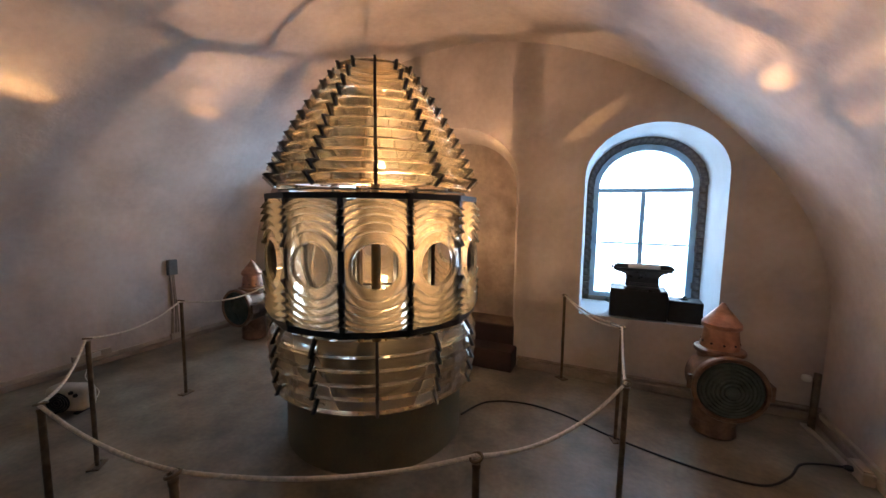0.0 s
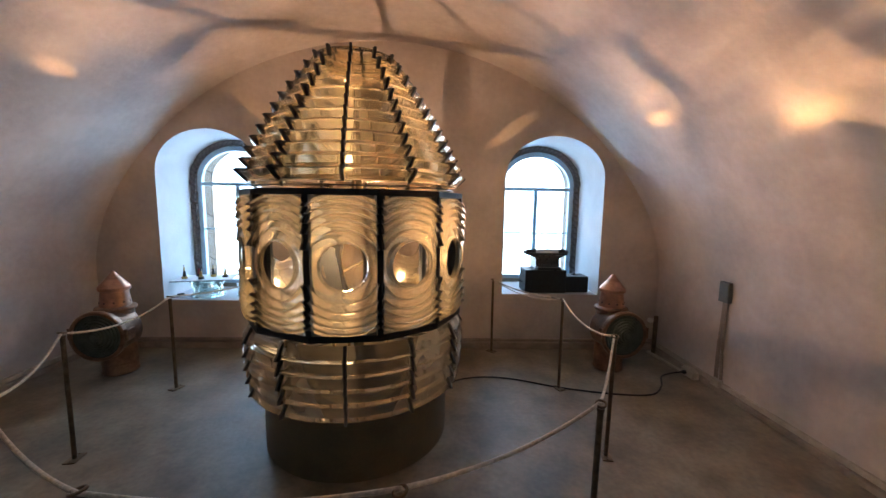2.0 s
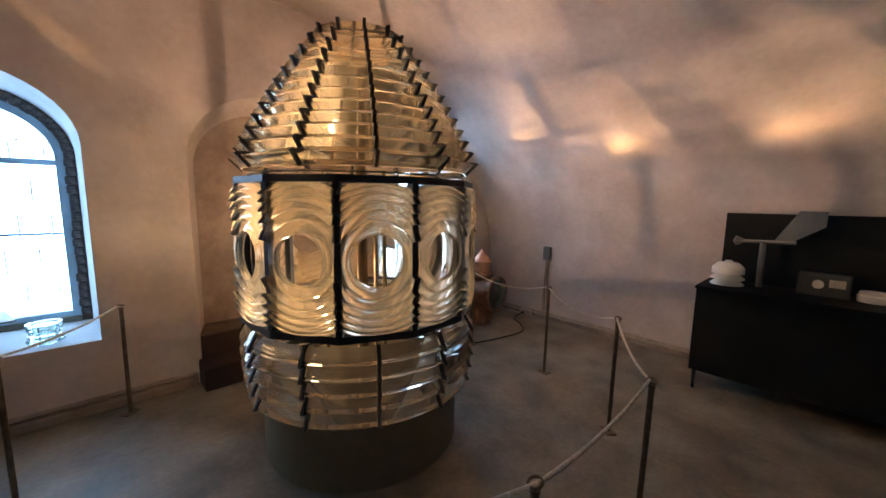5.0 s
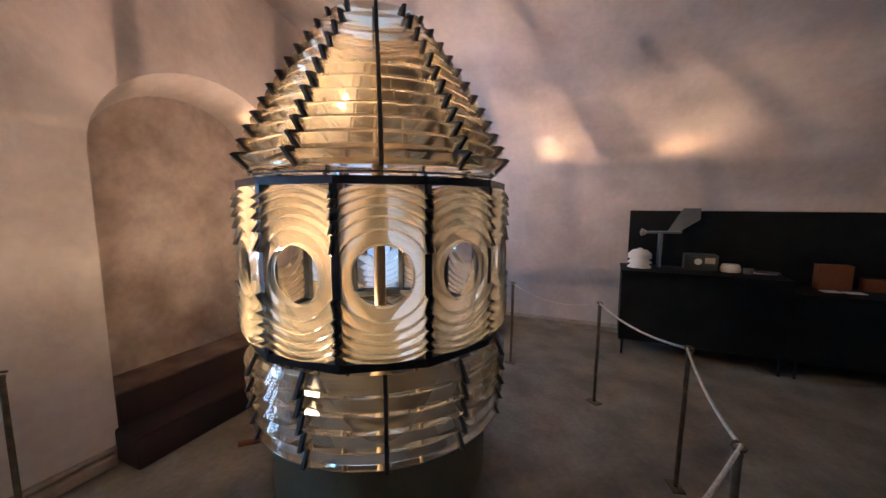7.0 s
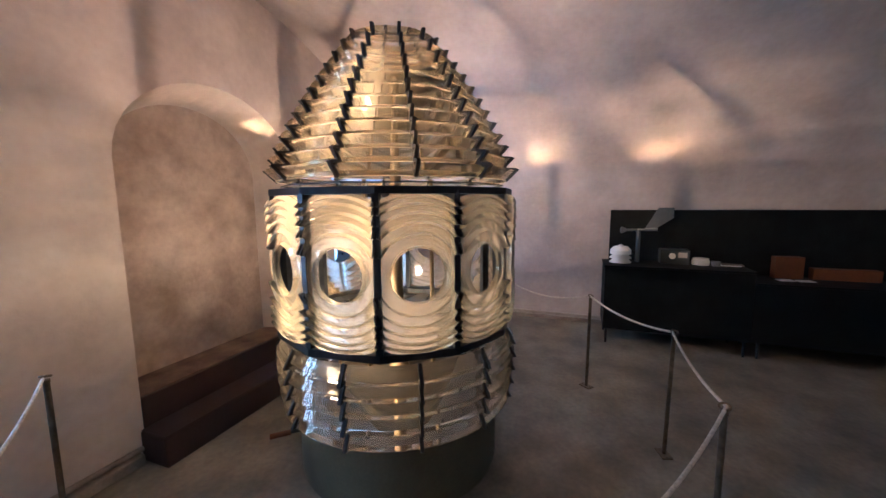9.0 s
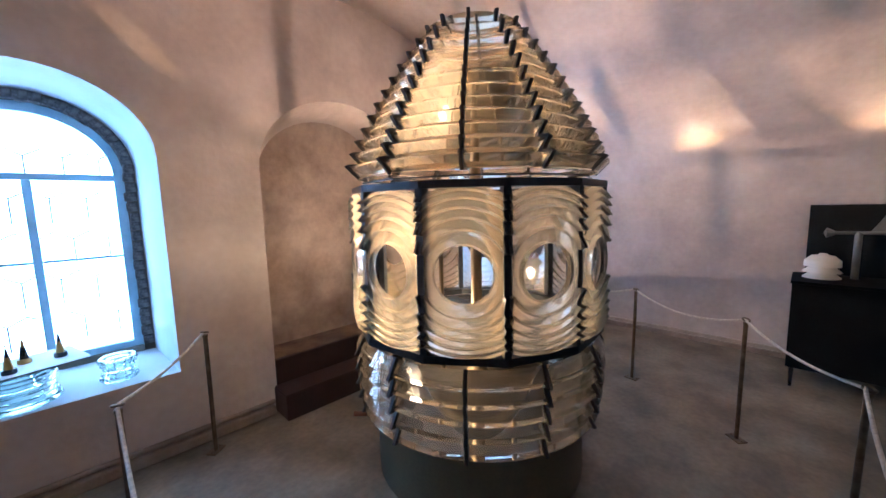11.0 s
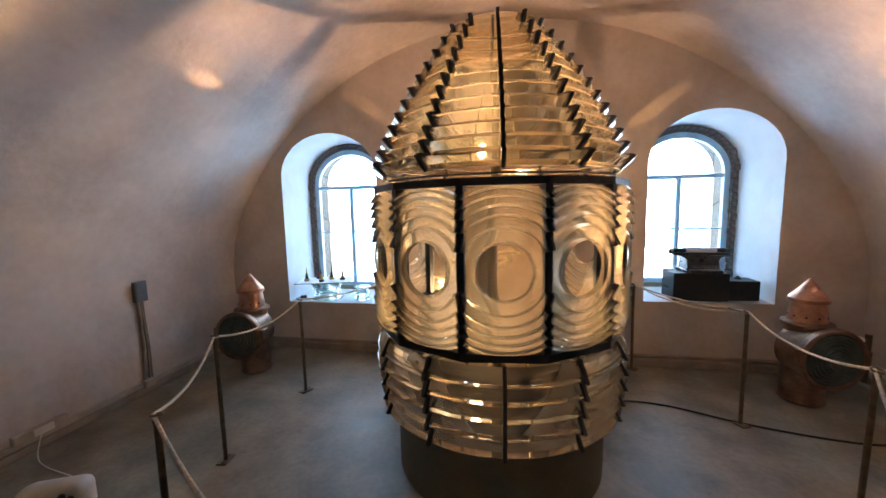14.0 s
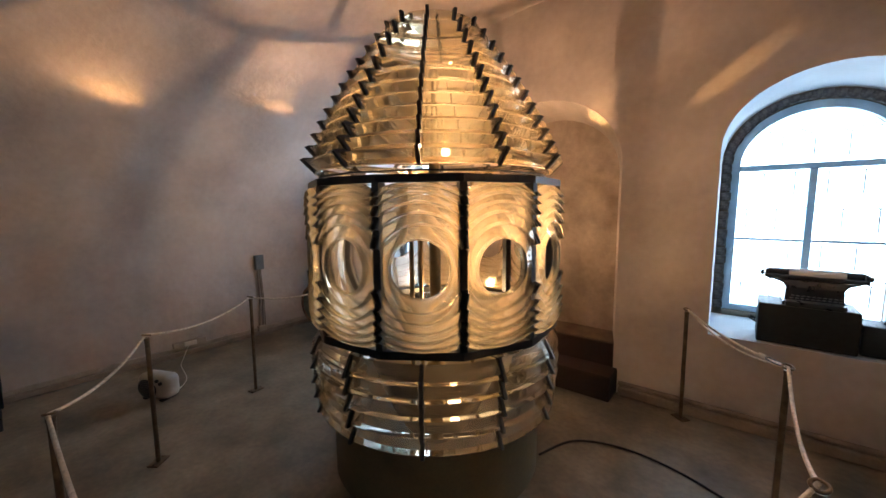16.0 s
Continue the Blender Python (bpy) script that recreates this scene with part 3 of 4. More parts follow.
def stepped_bar(tiers):
    """The toothed metal strip that holds the ends of the prisms: a zigzag with one hooked blade a tier."""
    bm = bmesh.new()
    outer, inner = [], []
    for (r, z), (r1, z1), _ in tiers:
        d = Vector((r - r1, z - z1)).normalized()
        n = Vector((d.y, -d.x))
        if n.x < 0:
            n = -n
        tip, foot = Vector((r, z)), Vector((r1, z1))
        outer += [foot - d * 0.002 + n * 0.010, tip + d * 0.020 + n * 0.010]
        inner += [foot - n * 0.020, tip - n * 0.010 + d * 0.014]
    rows = []
    for p, q in zip(outer, inner):
        rows.append([bm.verts.new((-0.009, p.x, p.y)), bm.verts.new((0.009, p.x, p.y)), bm.verts.new((0.009, q.x, q.y)), bm.verts.new((-0.009, q.x, q.y))])
    for p, q in zip(rows, rows[1:]):
        for k in range(4):
            bm.faces.new((p[k], p[(k + 1) % 4], q[(k + 1) % 4], q[k]))
    bm.faces.new(rows[0])
    bm.faces.new(rows[-1][::-1])
    return bm


for tiers in (CONE, LOW):
    me = None
    for k in range(SIDES):
        if me is None:
            ob = part("stepped_bar", stepped_bar(tiers), iron, lens)
            me = ob.data
        else:
            ob = new("stepped_bar", me)
            ob.parent = lens
        ob.matrix_local = pose(0, 0, 0, 0, 0, -(POST0 + 15 + 30 * k))

part("lamp_pole", lathe([(0, 0.43), (0.13, 0.43), (0.13, 0.445), (0.06, 0.58), (0.036, 0.60), (0.035, 2.02), (0.02, 2.03), (0, 2.03)], 28), pole_mat, lens, "brass middle pole on a conical foot", 30)
stem = BULB - AXIS
part("lamp_stem", tube([(stem.x, stem.y, 0.43), (stem.x, stem.y, BULB.z - 0.055)], 0.010, 10), pole_mat, lens, "thin brass lamp stem", 40)
part("lamp_holder", lathe([(0, -0.10), (0.018, -0.10), (0.02, -0.05), (0.0, -0.045)], 16, m=Matrix.Translation((stem.x, stem.y, BULB.z))), iron, lens, smooth=40)
part("bulb", lathe([(0, -0.06), (0.02, -0.058), (0.034, -0.03), (0.043, 0.002), (0.038, 0.028), (0.022, 0.044), (0, 0.049)], 24, m=Matrix.Translation((stem.x, stem.y, BULB.z))), bulb_glow, lens, "glowing warm bulb", 60).visible_shadow = False
for k in range(3):
    a = POST0 + 45 + 120 * k
    p = az(a, 0.24)
    part("inner_post", tube([(p.x, p.y, 0.43), (p.x, p.y, 1.83)], 0.014, 10), pole_mat, lens, "brass inner upright", 40)

crank = part("crank", tube([az(-44, 0.64, 0.262), az(-44, 0.73, 0.262)], 0.011, 8), iron, lens)
part("crank_handle", tube([az(-44, 0.72, 0.262), az(-44, 0.84, 0.262)], 0.017, 10), orange_book, crank, "worn wooden crank handle", 50)

# ---- rope barrier ----
POSTS = [(-1.255, 1.51), (-1.755, 0.715), (-1.775, -0.228), (-1.30, -1.06), (-0.475, -1.54), (0.447, -1.535), (1.263, -1.062), (1.74, -0.235), (1.74, 0.708), (1.25, 1.585)]
PH = 0.862


def barrier_post():
    ob = thing("barrier_post", Matrix.Identity(4), "thin dull brass barrier post with a ring top", "barrier post", "rope barrier posts")
    part("shaft", lathe([(0, 0.008), (0.0135, 0.008), (0.0135, PH - 0.045), (0.016, PH - 0.044), (0.016, PH - 0.03), (0.0, PH - 0.03)], 16), post_mat, ob, smooth=30)
    part("foot_plate", boxed(-0.055, 0.055, -0.035, 0.035, 0, 0.009, bevel=0.003), post_mat, ob)
    part("eye_ring", tube([(0.02 * math.cos(i * math.tau / 16), 0.02 * math.sin(i * math.tau / 16), PH - 0.012 + 0.006 * math.cos(i * math.tau / 16)) for i in range(16)], 0.0055, 8, closed=True), post_mat, ob, smooth=60)
    for s in (-1, 1):
        part("bolt", lathe([(0.006, 0), (0.006, 0.004), (0, 0.006)], 8, m=Matrix.Translation((s * 0.042, 0, 0.009))), post_mat, ob)
    return ob


first = barrier_post()
rnd = random.Random(3)
for i, (x, y) in enumerate(POSTS):
    m = pose(x, y, 0, rnd.uniform(-0.8, 0.8), rnd.uniform(-0.8, 0.8), math.degrees(math.atan2(y, x)) + 90)
    if i == 0:
        first.matrix_world = m
    else:
        copy_thing(first, m)


def rope(p, q, sag, r=0.0075):
    pts = []
    for i in range(25):
        s = i / 24
        v = Vector((*p, PH - 0.012)).lerp(Vector((*q, PH - 0.012)), s)
        v.z -= 4 * sag * s * (1 - s)
        pts.append(v)
    ob = link("rope", tube(pts, r, 8), rope_mat, smooth=60)
    return tagged(ob, "pale cotton rope sagging between two barrier posts", "rope", "barrier ropes")


SAGS = [0.03, 0.08, 0.07, 0.06, 0.04, 0.05, 0.09, 0.08, 0.035]
for (p, q), s in zip(zip(POSTS, POSTS[1:]), SAGS):
    rope(p, q, s)
rope(POSTS[-2], (POSTS[-1][0] + 0.008, POSTS[-1][1] - 0.01), 0.07, 0.006)

hook = thing("snap_hook", pose(POSTS[-2][0] - 0.05, POSTS[-2][1] + 0.075, PH - 0.018, 0, 0, 30), "small steel snap hook joining rope to post", "snap hook")
part("loop", tube([(0.016 * math.cos(i * math.tau / 16), 0.05 * math.sin(i * math.tau / 16), 0.0) for i in range(16)], 0.004, 6, closed=True), grey_metal, hook, smooth=60)
part("whipping", tube([(0, 0.045, 0.0), (0, 0.10, -0.006)], 0.011, 8), rope_mat, hook, smooth=60)

# ---- the two copper lanterns ----


def lantern(x, y, facing, body_mat, cap_mat, label):
    ob = thing("signal_lantern", pose(x, y, 0, 0, 0, facing), label, "lantern", "copper signal lanterns")
    part("body", lathe([(0, 0), (0.142, 0), (0.150, 0.012), (0.147, 0.03), (0.142, 0.04), (0.142, 0.60), (0.138, 0.625), (0.162, 0.63), (0.166, 0.642), (0.162, 0.656), (0.13, 0.668), (0, 0.672)], 48), body_mat, ob, smooth=30)
    part("seam", lathe([(0.143, 0.10), (0.147, 0.105), (0.147, 0.115), (0.143, 0.12)], 48), body_mat, ob, smooth=50)
    part("neck", lathe([(0.128, 0.66), (0.124, 0.69), (0.104, 0.85), (0, 0.855)], 40), cap_mat, ob, smooth=30)
    part("cap", lathe([(0.118, 0.818), (0.127, 0.824), (0.128, 0.85), (0.122, 0.862), (0.07, 0.925), (0.018, 0.992), (0.012, 1.004), (0, 1.008)], 40), cap_mat, ob, "conical copper cap", 25)
    for k in range(10):
        a = k * math.tau / 10 + 0.2
        part("vent_hole", lathe([(0, 0), (0.008, 0), (0.008, 0.004), (0, 0.004)], 10, m=Matrix.Translation((0.1205 * math.cos(a), 0.1205 * math.sin(a), 0.71)) @ Euler((0, radians(83), a)).to_matrix().to_4x4()), black_rubber, ob)
    turn = Matrix.Translation((0, 0.055, 0.435)) @ pose(0, 0, 0, 90, 0, 0)      # z of the drum points to -y
    drum = part("drum", lathe([(0.205, 0.02), (0.205, 0.25), (0.228, 0.255), (0.236, 0.27), (0.236, 0.31), (0.228, 0.322), (0.21, 0.322), (0.205, 0.312)], 56, m=turn), body_mat, ob, "round lens housing with a rolled rim", 30)
    prof = [(0.206, 0.30)]
    for j in range(7):
        r = 0.2 - 0.025 * j
        prof += [(r, 0.305 + 0.005 * j), (r - 0.007, 0.319 + 0.006 * j), (r - 0.021, 0.316 + 0.006 * j)]
    prof.append((0, 0.366))
    part("lantern_lens", lathe(prof, 56, m=turn), lantern_glass, ob, "dark ribbed glass lens", 20)
    part("clasp", boxed(0.215, 0.262, -0.25, -0.15, 0.39, 0.50, bevel=0.008), body_mat, ob)
    part("hinge", lathe([(0, -0.05), (0.016, -0.05), (0.016, 0.05), (0, 0.05)], 12, m=Matrix.Translation((-0.245, -0.23, 0.46))), body_mat, ob)
    return ob


lantern(2.425, 1.18, 6, copper_dull, copper, "aged copper signal lantern with dark ribbed lens and cone cap")
lantern(-2.535, 1.085, 4, copper_dull, copper, "copper signal lantern with greenish ribbed lens and cone cap")

# ---- right-hand window sill: cases and a typewriter ----
SR = 0.667
case = thing("typewriter_case", pose(1.893, 1.87, SR - 0.01), "square black travelling case on the window sill", "case")
part("box", boxed(-0.245, 0.245, -0.15, 0.15, 0.01, 0.285, bevel=0.008), case_mat, case)
part("handle", tube(smooth_line([(-0.25, -0.04, 0.12), (-0.285, -0.03, 0.14), (-0.285, 0.03, 0.14), (-0.25, 0.04, 0.12)]), 0.007, 8), black_rubber, case)
small = thing("small_case", pose(2.285, 1.86, SR - 0.01), "small black instrument case with a knob on its lid", "case")
part("box", boxed(-0.135, 0.135, -0.10, 0.12, 0.01, 0.205, bevel=0.008), case_mat, small)
part("knob", lathe([(0.03, 0), (0.03, 0.012), (0.016, 0.02), (0.016, 0.03), (0, 0.032)], 16, m=Matrix.Translation((0, 0.02, 0.205))), black_rubber, small, smooth=40)
tw = thing("typewriter", pose(1.92, 1.87, SR + 0.275), "old black typewriter with a wide carriage and a sheet of paper", "typewriter")
bm = bmesh.new()
loft(bm, [[(sx * w, sy * d, z) for sx, sy in ((-1, -1), (1, -1), (1, 1), (-1, 1))] for w, d, z in ((0.152, 0.13, 0.0), (0.152, 0.13, 0.022), (0.142, 0.11, 0.03), (0.138, 0.10, 0.12), (0.16, 0.09, 0.145), (0.215, 0.08, 0.165))])
part("body", bm, black_metal, tw)
part("carriage", boxed(-0.25, 0.25, -0.06, 0.06, 0.165, 0.19, bevel=0.006), black_metal, tw)
roll = Matrix.Translation((0, 0, 0.205)) @ pose(0, 0, 0, 0, 90, 0)
part("platen", lathe([(0, -0.23), (0.026, -0.23), (0.026, 0.23), (0, 0.23)], 20, m=roll), black_rubber, tw, smooth=40)
part("paper_sheet", lathe([(0.028, -0.125), (0.030, -0.125), (0.030, 0.15), (0.028, 0.15)], 20, m=roll), paper, tw, "white paper round the platen", 40)
for s in (-1, 1):
    part("platen_knob", lathe([(0, 0), (0.016, 0), (0.018, 0.01), (0.016, 0.02), (0, 0.02)], 14, m=Matrix.Translation((s * 0.262 - 0.01, 0, 0.195)) @ pose(0, 0, 0, 0, 90, 0)), black_metal, tw, smooth=40)
    part("side_arm", boxed(s * 0.24 - 0.008, s * 0.24 + 0.008, -0.05, 0.05, 0.19, 0.225, bevel=0.004), black_metal, tw)
for r in range(3):
    for c in range(10):
        part("key", lathe([(0, 0), (0.009, 0), (0.009, 0.005), (0, 0.006)], 10, m=Matrix.Translation((-0.115 + 0.0255 * c + 0.006 * r, -0.165 + 0.022 * r, 0.04 + 0.012 * r))), grey_metal, tw)
part("key_tray", boxed(-0.14, 0.14, -0.185, -0.10, 0.0, 0.034, bevel=0.008), black_metal, tw)

# ---- left-hand window sill: glass lenses and model buoys ----
SL = 0.567


def ribbed_lens(name, x, y, r, h, label, tiers):
    ob = thing(name, pose(x, y, SL), label, "glass lens", "small drum lenses")
    prof_out = []
    for i in range(tiers):
        z0, z1 = h * i / tiers, h * (i + 1) / tiers
        off = abs((i + 0.5) / tiers - 0.5) * 2
        rr = r * (0.80 + 0.20 * off)
        prof_out += [(rr * 0.97, z0 + 0.001), (rr * 1.03, z0 + (z1 - z0) * (0.3 if off > 0.1 else 0.5)), (rr * 0.98, z1 - 0.003), (rr * 0.86, z1)]
    prof = [(r * 0.62, 0)] + [(r * 0.93, 0)] + prof_out + [(r * 0.66, h), (r * 0.58, h * 0.66), (r * 0.56, h / 2), (r * 0.58, h * 0.33), (r * 0.62, 0)]
    g = part("glass_drum", lathe(prof, 56 if r > 0.15 else 10), sea_glass, ob, smooth=30 if r > 0.15 else 5)
    g.visible_shadow = False
    part("rim", lathe([(r * 0.73, h), (r * 0.92, h), (r * 0.92, h + 0.006), (r * 0.73, h + 0.006), (r * 0.73, h)], 48), sea_glass, ob, smooth=30)
    return ob


ribbed_lens("drum_lens", -2.12, 1.89, 0.185, 0.20, "pale green ribbed glass drum lens on the sill", 7)
ribbed_lens("small_drum_lens", -1.675, 1.89, 0.105, 0.14, "small clear faceted glass lens on the sill", 5)
board = thing("display_board", pose(-2.14, 1.89, SL + 0.208, 0, 0, 14), "thin grey-white board lying on the drum lens", "board")
part("sheet", boxed(-0.31, 0.31, -0.19, 0.19, 0.0, 0.008, bevel=0.002), grey_metal, board, "dark edged sheet")
part("top_face", boxed(-0.307, 0.307, -0.187, 0.187, 0.0085, 0.0105), paper, board, "pale grey top face")


def buoy(x, y, base_mat, top_mat, label):
    ob = thing("model_buoy", pose(x, y, SL + 0.2192), label, "model buoy", "model buoys")
    part("float", lathe([(0, 0), (0.03, 0), (0.032, 0.006), (0.03, 0.026), (0, 0.028)], 20), base_mat, ob, smooth=30)
    part("cone", lathe([(0.021, 0.027), (0.0125, 0.085), (0.0105, 0.095)], 18), top_mat, ob, smooth=40)
    part("mast_tip", lathe([(0.0105, 0.095), (0.004, 0.142), (0, 0.145)], 14), base_mat, ob, smooth=40)
    part("topmark", lathe([(0, 0.148), (0.005, 0.156), (0, 0.164)], 8), black_rubber, ob)
    return ob


for x, y, b, t, l in ((-2.33, 1.80, yellow_paint, black_metal, "small yellow and black cone-shaped model buoy"), (-2.26, 1.96, black_metal, red_model, "small dark red and black model buoy"),
                      (-2.13, 1.78, black_metal, yellow_paint, "small black and yellow cone-shaped model buoy"), (-2.08, 1.94, yellow_paint, black_metal, "small black model buoy on a yellow float"),
                      (-1.93, 1.92, black_metal, yellow_paint, "small black and ochre model buoy")):
    buoy(x, y, b, t, l)
plug = thing("power_adapter", pose(-2.40, 1.82, SL + 0.005, 0, 0, 25), "small black power adapter with a thin cable", "adapter")
part("housing", boxed(-0.035, 0.035, -0.02, 0.02, 0, 0.032, bevel=0.005), black_rubber, plug)
part("lead", tube(smooth_line([(-0.03, 0, 0.012), (-0.08, -0.02, 0.006), (-0.07, -0.07, 0.006), (0.02, -0.085, 0.006), (0.12, -0.10, 0.006)]), 0.003, 6), black_rubber, plug)

# ---- electric points with conduits ----


def wall_box(s, y, label):
    ob = thing("switch_box", Matrix.Identity(4), label, "switch box", "switch boxes")
    x = s * (SX - 0.022)
    part("cover", boxed(x - 0.022, x + 0.022, y - 0.055, y + 0.055, 0.845, 1.03, bevel=0.005), grey_metal, ob)
    part("cover_plate", boxed(x - s * 0.024 - 0.003, x - s * 0.024 + 0.003, y - 0.045, y + 0.045, 0.86, 1.015, bevel=0.002), grey_metal, ob)
    for d, r in ((-0.026, 0.013), (0.008, 0.010), (0.032, 0.008)):
        pts = [(s * (SX - 0.014), y + d + 0.012 * math.sin(4 * z + 30 * d) - 0.03 * max(0, 0.35 - z), z) for z in (0.10, 0.22, 0.4, 0.55, 0.7, 0.85)]
        part("conduit", tube(smooth_line(pts, 4), r, 8), pipe_mat, ob, smooth=50)
    part("junction", boxed(s * (SX - 0.035) - 0.025, s * (SX - 0.035) + 0.025, y - 0.07, y + 0.03, 0.05, 0.12, bevel=0.006), trunking, ob)


wall_box(1, 0.675, "grey metal switch box with two conduits down the wall")
wall_box(-1, 0.52, "grey metal switch box with two conduits down the wall")

# broken plastic trunking and pipe stub in the corner
stub = thing("pipe_stub", pose(3.13, 1.52, 0), "short upright rusty brown pipe stub with a white knob", "pipe")
part("pipe", tube([(0, 0, 0), (0.01, 0.015, 0.45)], 0.024, 12), post_mat, stub, smooth=40)
part("knob", lathe([(0, -0.03), (0.028, -0.02), (0.034, 0.0), (0.028, 0.02), (0, 0.03)], 16, m=Matrix.Translation((-0.05, 0.02, 0.40))), white_plastic, stub, "round white knob", 60)
part("clip", boxed(-0.04, 0.0, 0.0, 0.025, 0.385, 0.41, bevel=0.003), post_mat, stub)
socket = thing("socket_strip", pose(3.165, 0.95, 0), "pale plastic socket box on the floor trunking", "socket")
part("box", boxed(-0.035, 0.03, -0.09, 0.09, 0.0, 0.075, bevel=0.008), trunking, socket)
part("cover", boxed(-0.028, 0.024, -0.075, 0.075, 0.077, 0.088, bevel=0.003), trunking, socket)
part("plug", lathe([(0, 0), (0.018, 0), (0.02, 0.02), (0.012, 0.04), (0, 0.042)], 12, m=Matrix.Translation((-0.035, 0.02, 0.04)) @ pose(0, 0, 0, 0, -90, 0)), black_rubber, socket, smooth=40)
strip = link("loose_trunking", boxed(-0.02, 0.02, -0.3, 0.3, 0.0, 0.022, bevel=0.004), trunking)
strip.matrix_world = pose(3.12, 1.27, 0.001, 0, 0, 4)
tagged(strip, "loose length of pale cable trunking on the floor", "trunking")
socket2 = thing("socket_strip", pose(-3.20, -0.30, 0), "pale plastic double socket on the floor trunking", "socket")
part("box", boxed(-0.03, 0.012, -0.16, 0.16, 0.10, 0.16, bevel=0.006), trunking, socket2)
part("socket", boxed(0.013, 0.028, -0.06, 0.06, 0.105, 0.155, bevel=0.004), white_plastic, socket2)

cable = link("floor_cable", tube(smooth_line([(0.60, 0.50, 0.02), (0.72, 0.80, 0.007), (1.0, 0.92, 0.007), (1.338, 0.885, 0.007), (1.759, 0.71, 0.007), (2.228, 0.589, 0.007), (2.55, 0.58, 0.007),
                                              (2.74, 0.74, 0.007), (2.86, 0.93, 0.007), (2.98, 1.0, 0.007), (3.09, 0.97, 0.04)]), 0.0075, 8), black_rubber, smooth=60)
tagged(cable, "black power cable snaking across the floor", "cable")

# ---- fan heater by the left wall ----
heater = thing("fan_heater", pose(-2.31, -0.80, 0, 0, 0, 25), "small squat dusty beige fan heater standing on the floor", "heater")
part("housing", boxed(-0.16, 0.16, -0.075, 0.075, 0.012, 0.222, bevel=0.05), heater_plastic, heater, smooth=50)
oval = Matrix.Translation((-0.035, -0.076, 0.105)) @ pose(0, 0, 0, 90, 0, 0) @ Matrix.Diagonal((1.12, 0.92, 1, 1))
part("grille", lathe([(0, 0.0), (0.085, 0.0), (0.09, 0.006), (0.08, 0.010), (0, 0.010)], 32, m=oval), black_metal, heater, "dark oval grille", 30)
for r in (0.02, 0.04, 0.06, 0.078):
    part("grille_wire", tube([oval @ Vector((r * math.cos(i * math.tau / 28), r * math.sin(i * math.tau / 28), 0.013)) for i in range(28)], 0.0022, 6, closed=True), grey_metal, heater)
for dx, dz in ((0.075, 0.185), (0.11, 0.165)):
    part("knob", lathe([(0, 0), (0.016, 0), (0.014, 0.014), (0, 0.015)], 16, m=Matrix.Translation((dx, -0.073, dz)) @ pose(0, 0, 0, 90, 0, 0)), black_rubber, heater, smooth=40)
for dx in (-0.09, 0.09):
    part("foot", boxed(dx - 0.02, dx + 0.02, -0.07, 0.07, 0, 0.014, bevel=0.004), black_rubber, heater)
lead = link("heater_lead", tube(smooth_line([(-2.22, -0.72, 0.03), (-2.5, -0.55, 0.006), (-2.9, -0.48, 0.006), (-3.10, -0.40, 0.01), (-3.165, -0.32, 0.13)]), 0.004, 6), white_plastic, smooth=60)
tagged(lead, "thin white mains lead on the floor", "cable")

# ---- black display desk along the east wall ----
DX = 2.465
desk = thing("display_desk", Matrix.Identity(4), "long black display cabinet with a tall back board against the wall", "cabinet")
part("body", boxed(DX, 2.99, -2.70, -1.255, 0.175, 0.915, bevel=0.006), black_wood, desk)
part("top", boxed(DX - 0.012, 2.995, -2.71, -1.245, 0.916, 0.94, bevel=0.005), black_wood, desk)
part("back_board", boxed(3.0, 3.03, -4.7, -1.325, 0.16, 1.57, bevel=0.004), black_wood, desk)
part("low_body", boxed(DX, 2.99, -4.68, -2.702, 0.175, 0.80, bevel=0.006), black_wood, desk)
part("low_top", boxed(DX - 0.012, 2.995, -4.69, -2.715, 0.801, 0.822, bevel=0.005), black_wood, desk)
for y in (-1.295, -2.66, -2.78, -4.64):
    for x in (DX + 0.03, 2.95):
        part("leg", lathe([(0, 0), (0.012, 0), (0.018, 0.175), (0, 0.175)], 10, m=Matrix.Translation((x, y, 0))), black_metal, desk)
DT = 0.941
gauge = thing("radiation_shield", pose(2.68, -1.43, DT), "white stacked-plate weather sensor shield", "weather sensor")
part("post", lathe([(0, 0), (0.03, 0), (0.03, 0.2), (0, 0.2)], 12), grey_metal, gauge)
for z, r, deep in ((0.012, 0.122, 0.008), (0.062, 0.124, 0.008), (0.112, 0.118, 0.05)):
    part("plate", lathe([(0.06, z + 0.044), (r - 0.008, z), (r, z), (r - 0.003, z + deep), (0.075, z + deep + 0.04), (0, z + deep + 0.04)], 40), white_plastic, gauge, smooth=30)
part("dome", lathe([(0.112, 0.158), (0.108, 0.168), (0.07, 0.196), (0.03, 0.21), (0.026, 0.222), (0, 0.224)], 40), white_plastic, gauge, smooth=50)
vane = thing("wind_vane", pose(2.82, -1.63, DT), "grey wind vane with a large tail fin on a post", "wind vane")
part("post", tube([(0, 0, 0), (0, 0, 0.40)], 0.024, 12), grey_metal, vane, smooth=40)
part("arm", tube([(0, 0.14, 0.39), (0, -0.20, 0.40)], 0.015, 10), grey_metal, vane, smooth=40)
bm = bmesh.new()
fin = [(-0.14, 0.38), (-0.06, 0.40), (-0.20, 0.66), (-0.36, 0.66), (-0.36, 0.54)]
loft(bm, [[(-0.004, y, z) for y, z in fin], [(0.004, y, z) for y, z in fin]])
for s in (-0.004, 0.004):
    vs = [v for v in bm.verts if abs(v.co.x - s) < 1e-5]
    bm.faces.new(vs)
part("tail_fin", bm, grey_metal, vane)
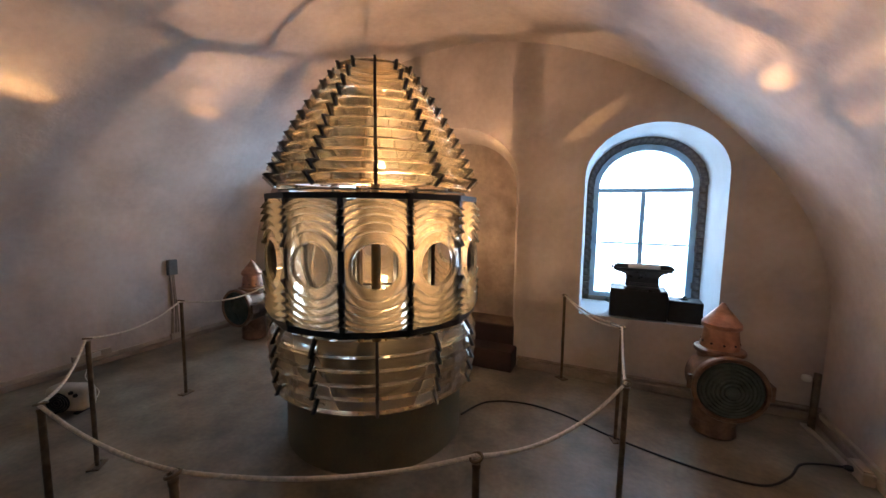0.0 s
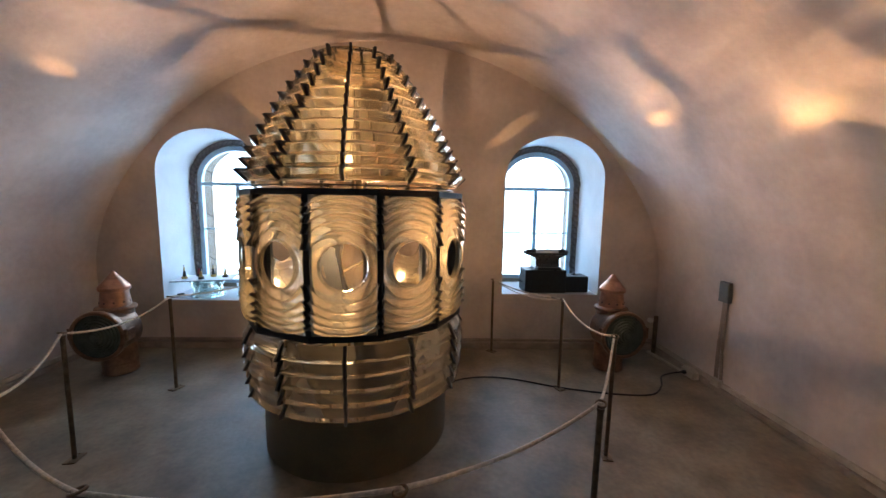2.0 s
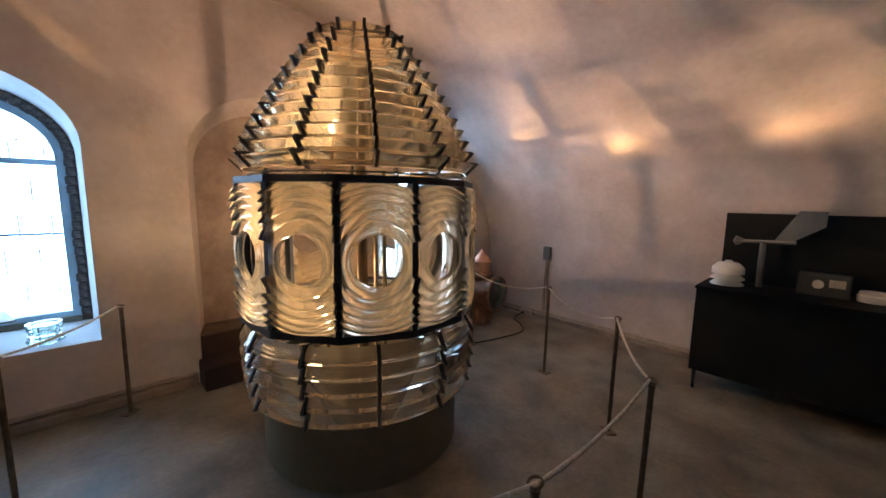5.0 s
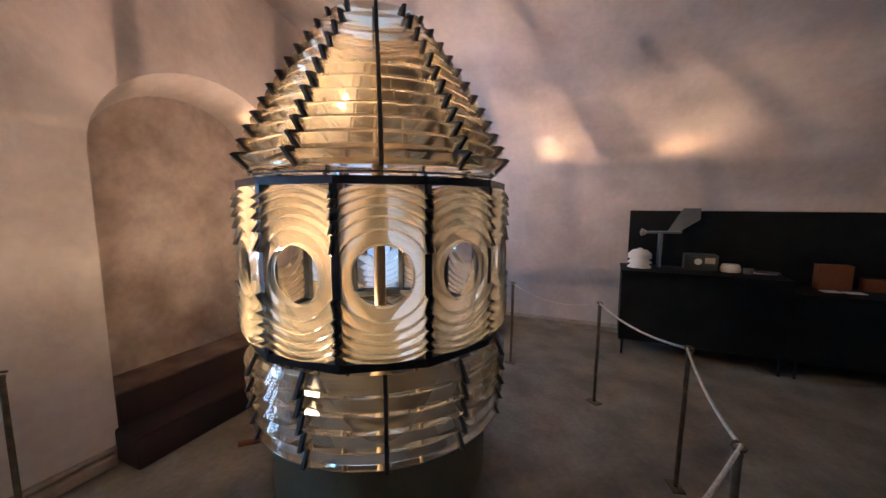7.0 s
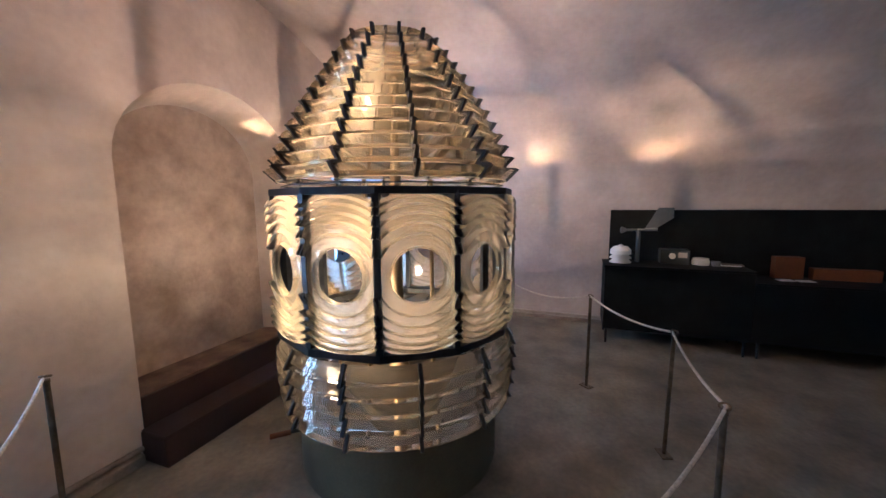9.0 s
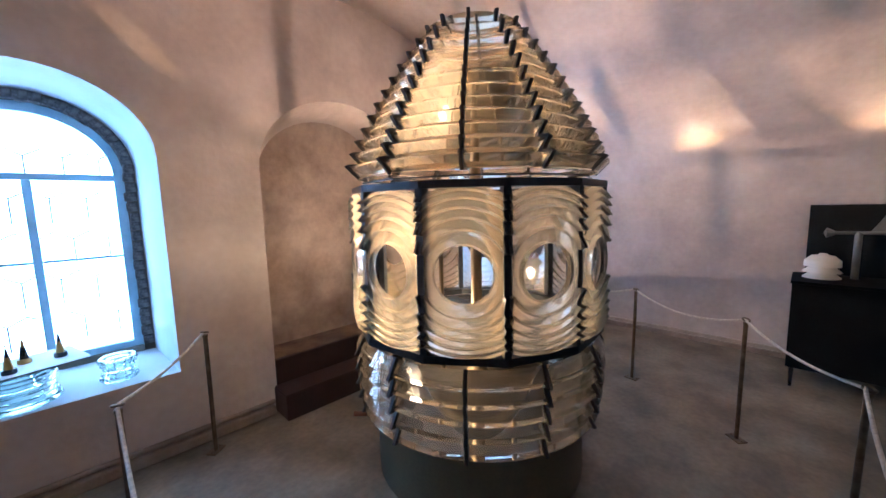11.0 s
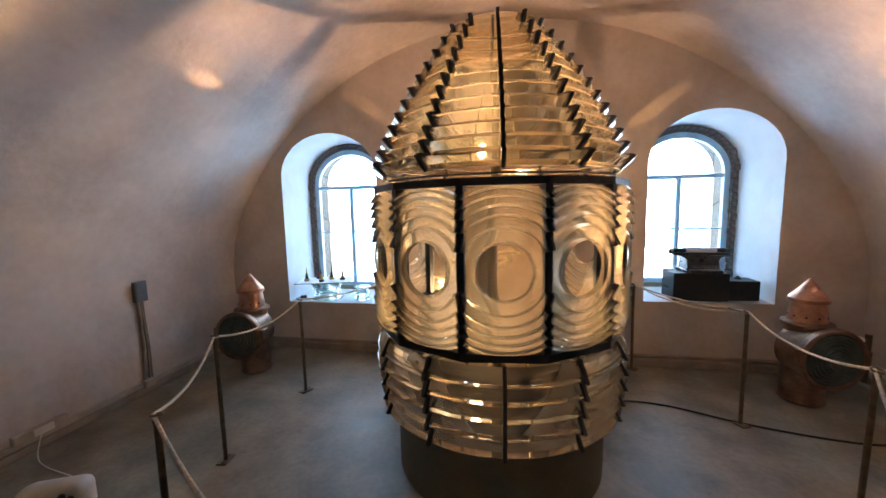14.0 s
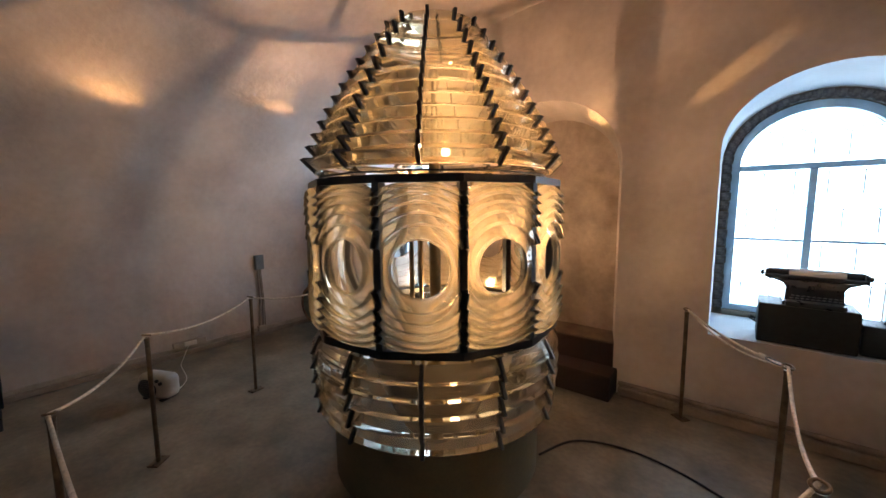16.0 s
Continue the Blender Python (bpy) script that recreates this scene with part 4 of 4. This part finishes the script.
part("propeller", lathe([(0, 0), (0.02, 0), (0.045, 0.05), (0, 0.07)], 8, m=Matrix.Translation((0, 0.14, 0.39)) @ pose(0, 0, 0, -90, 0, 0)), grey_metal, vane)
radio = thing("field_telephone", pose(2.84, -2.02, DT), "grey box instrument with a dial", "instrument")
part("box", boxed(-0.08, 0.08, -0.15, 0.15, 0, 0.17, bevel=0.01), instrument_grey, radio)
part("dial", lathe([(0, 0), (0.035, 0), (0.032, 0.012), (0, 0.014)], 24, m=Matrix.Translation((-0.08, 0.03, 0.095)) @ pose(0, 0, 0, 0, -90, 0)), white_plastic, radio, smooth=30)
part("plate", boxed(-0.086, -0.081, -0.12, -0.03, 0.08, 0.14), trunking, radio)
puck = thing("white_sensor", pose(2.82, -2.29, DT), "round white sensor dish", "sensor")
part("dish", lathe([(0, 0), (0.085, 0), (0.09, 0.01), (0.09, 0.05), (0.08, 0.055), (0.08, 0.075), (0, 0.08)], 36), white_plastic, puck, smooth=30)
cup = thing("metal_cup", pose(2.74, -2.42, DT), "small dark metal cup", "cup")
part("cup", lathe([(0, 0), (0.04, 0), (0.045, 0.055), (0.04, 0.055), (0.036, 0.006), (0, 0.006)], 24), grey_metal, cup, smooth=30)
rnd = random.Random(9)
for i in range(3):
    m = pose(2.80, -2.53 - 0.03 * i, DT + 0.0 + 0.007 * i, 0, 0, rnd.uniform(-12, 12))
    leaf = thing("leaflet", m, "flat faded printed leaflet on the desk", "leaflet", "leaflets")
    part("sheet", boxed(-0.07, 0.07, -0.10, 0.10, 0, 0.006), paper if i == 1 else tread_mat, leaf)
book = thing("orange_box", pose(2.88, -3.12, 0.823, 0, 0, 4), "orange cardboard box standing upright", "box")
part("carton", boxed(-0.05, 0.05, -0.13, 0.13, 0, 0.24, bevel=0.004), orange_book, book)
book = thing("orange_folder", pose(2.90, -3.62, 0.823), "long low orange box file", "box")
part("carton", boxed(-0.05, 0.05, -0.28, 0.28, 0, 0.12, bevel=0.004), orange_book, book)
for y in (-3.05, -3.22):
    sheet = thing("leaflet", pose(2.72, y, 0.823, 0, 0, 8), "flat pale printed leaflet on the desk", "leaflet", "leaflets")
    part("sheet", boxed(-0.05, 0.05, -0.07, 0.07, 0, 0.005), paper, sheet)

# a second black cabinet along the west wall
west = thing("display_desk", Matrix.Identity(4), "long black display cabinet on thin legs by the wall", "cabinet")
part("body", boxed(-3.20, -2.60, -4.7, -1.66, 0.175, 0.915, bevel=0.006), black_wood, west)
part("top", boxed(-3.205, -2.59, -4.71, -1.65, 0.916, 0.94, bevel=0.005), black_wood, west)
for y in (-1.69, -3.2, -4.66):
    for x in (-2.63, -3.16):
        part("leg", lathe([(0, 0), (0.012, 0), (0.018, 0.175), (0, 0.175)], 10, m=Matrix.Translation((x, y, 0))), black_metal, west)
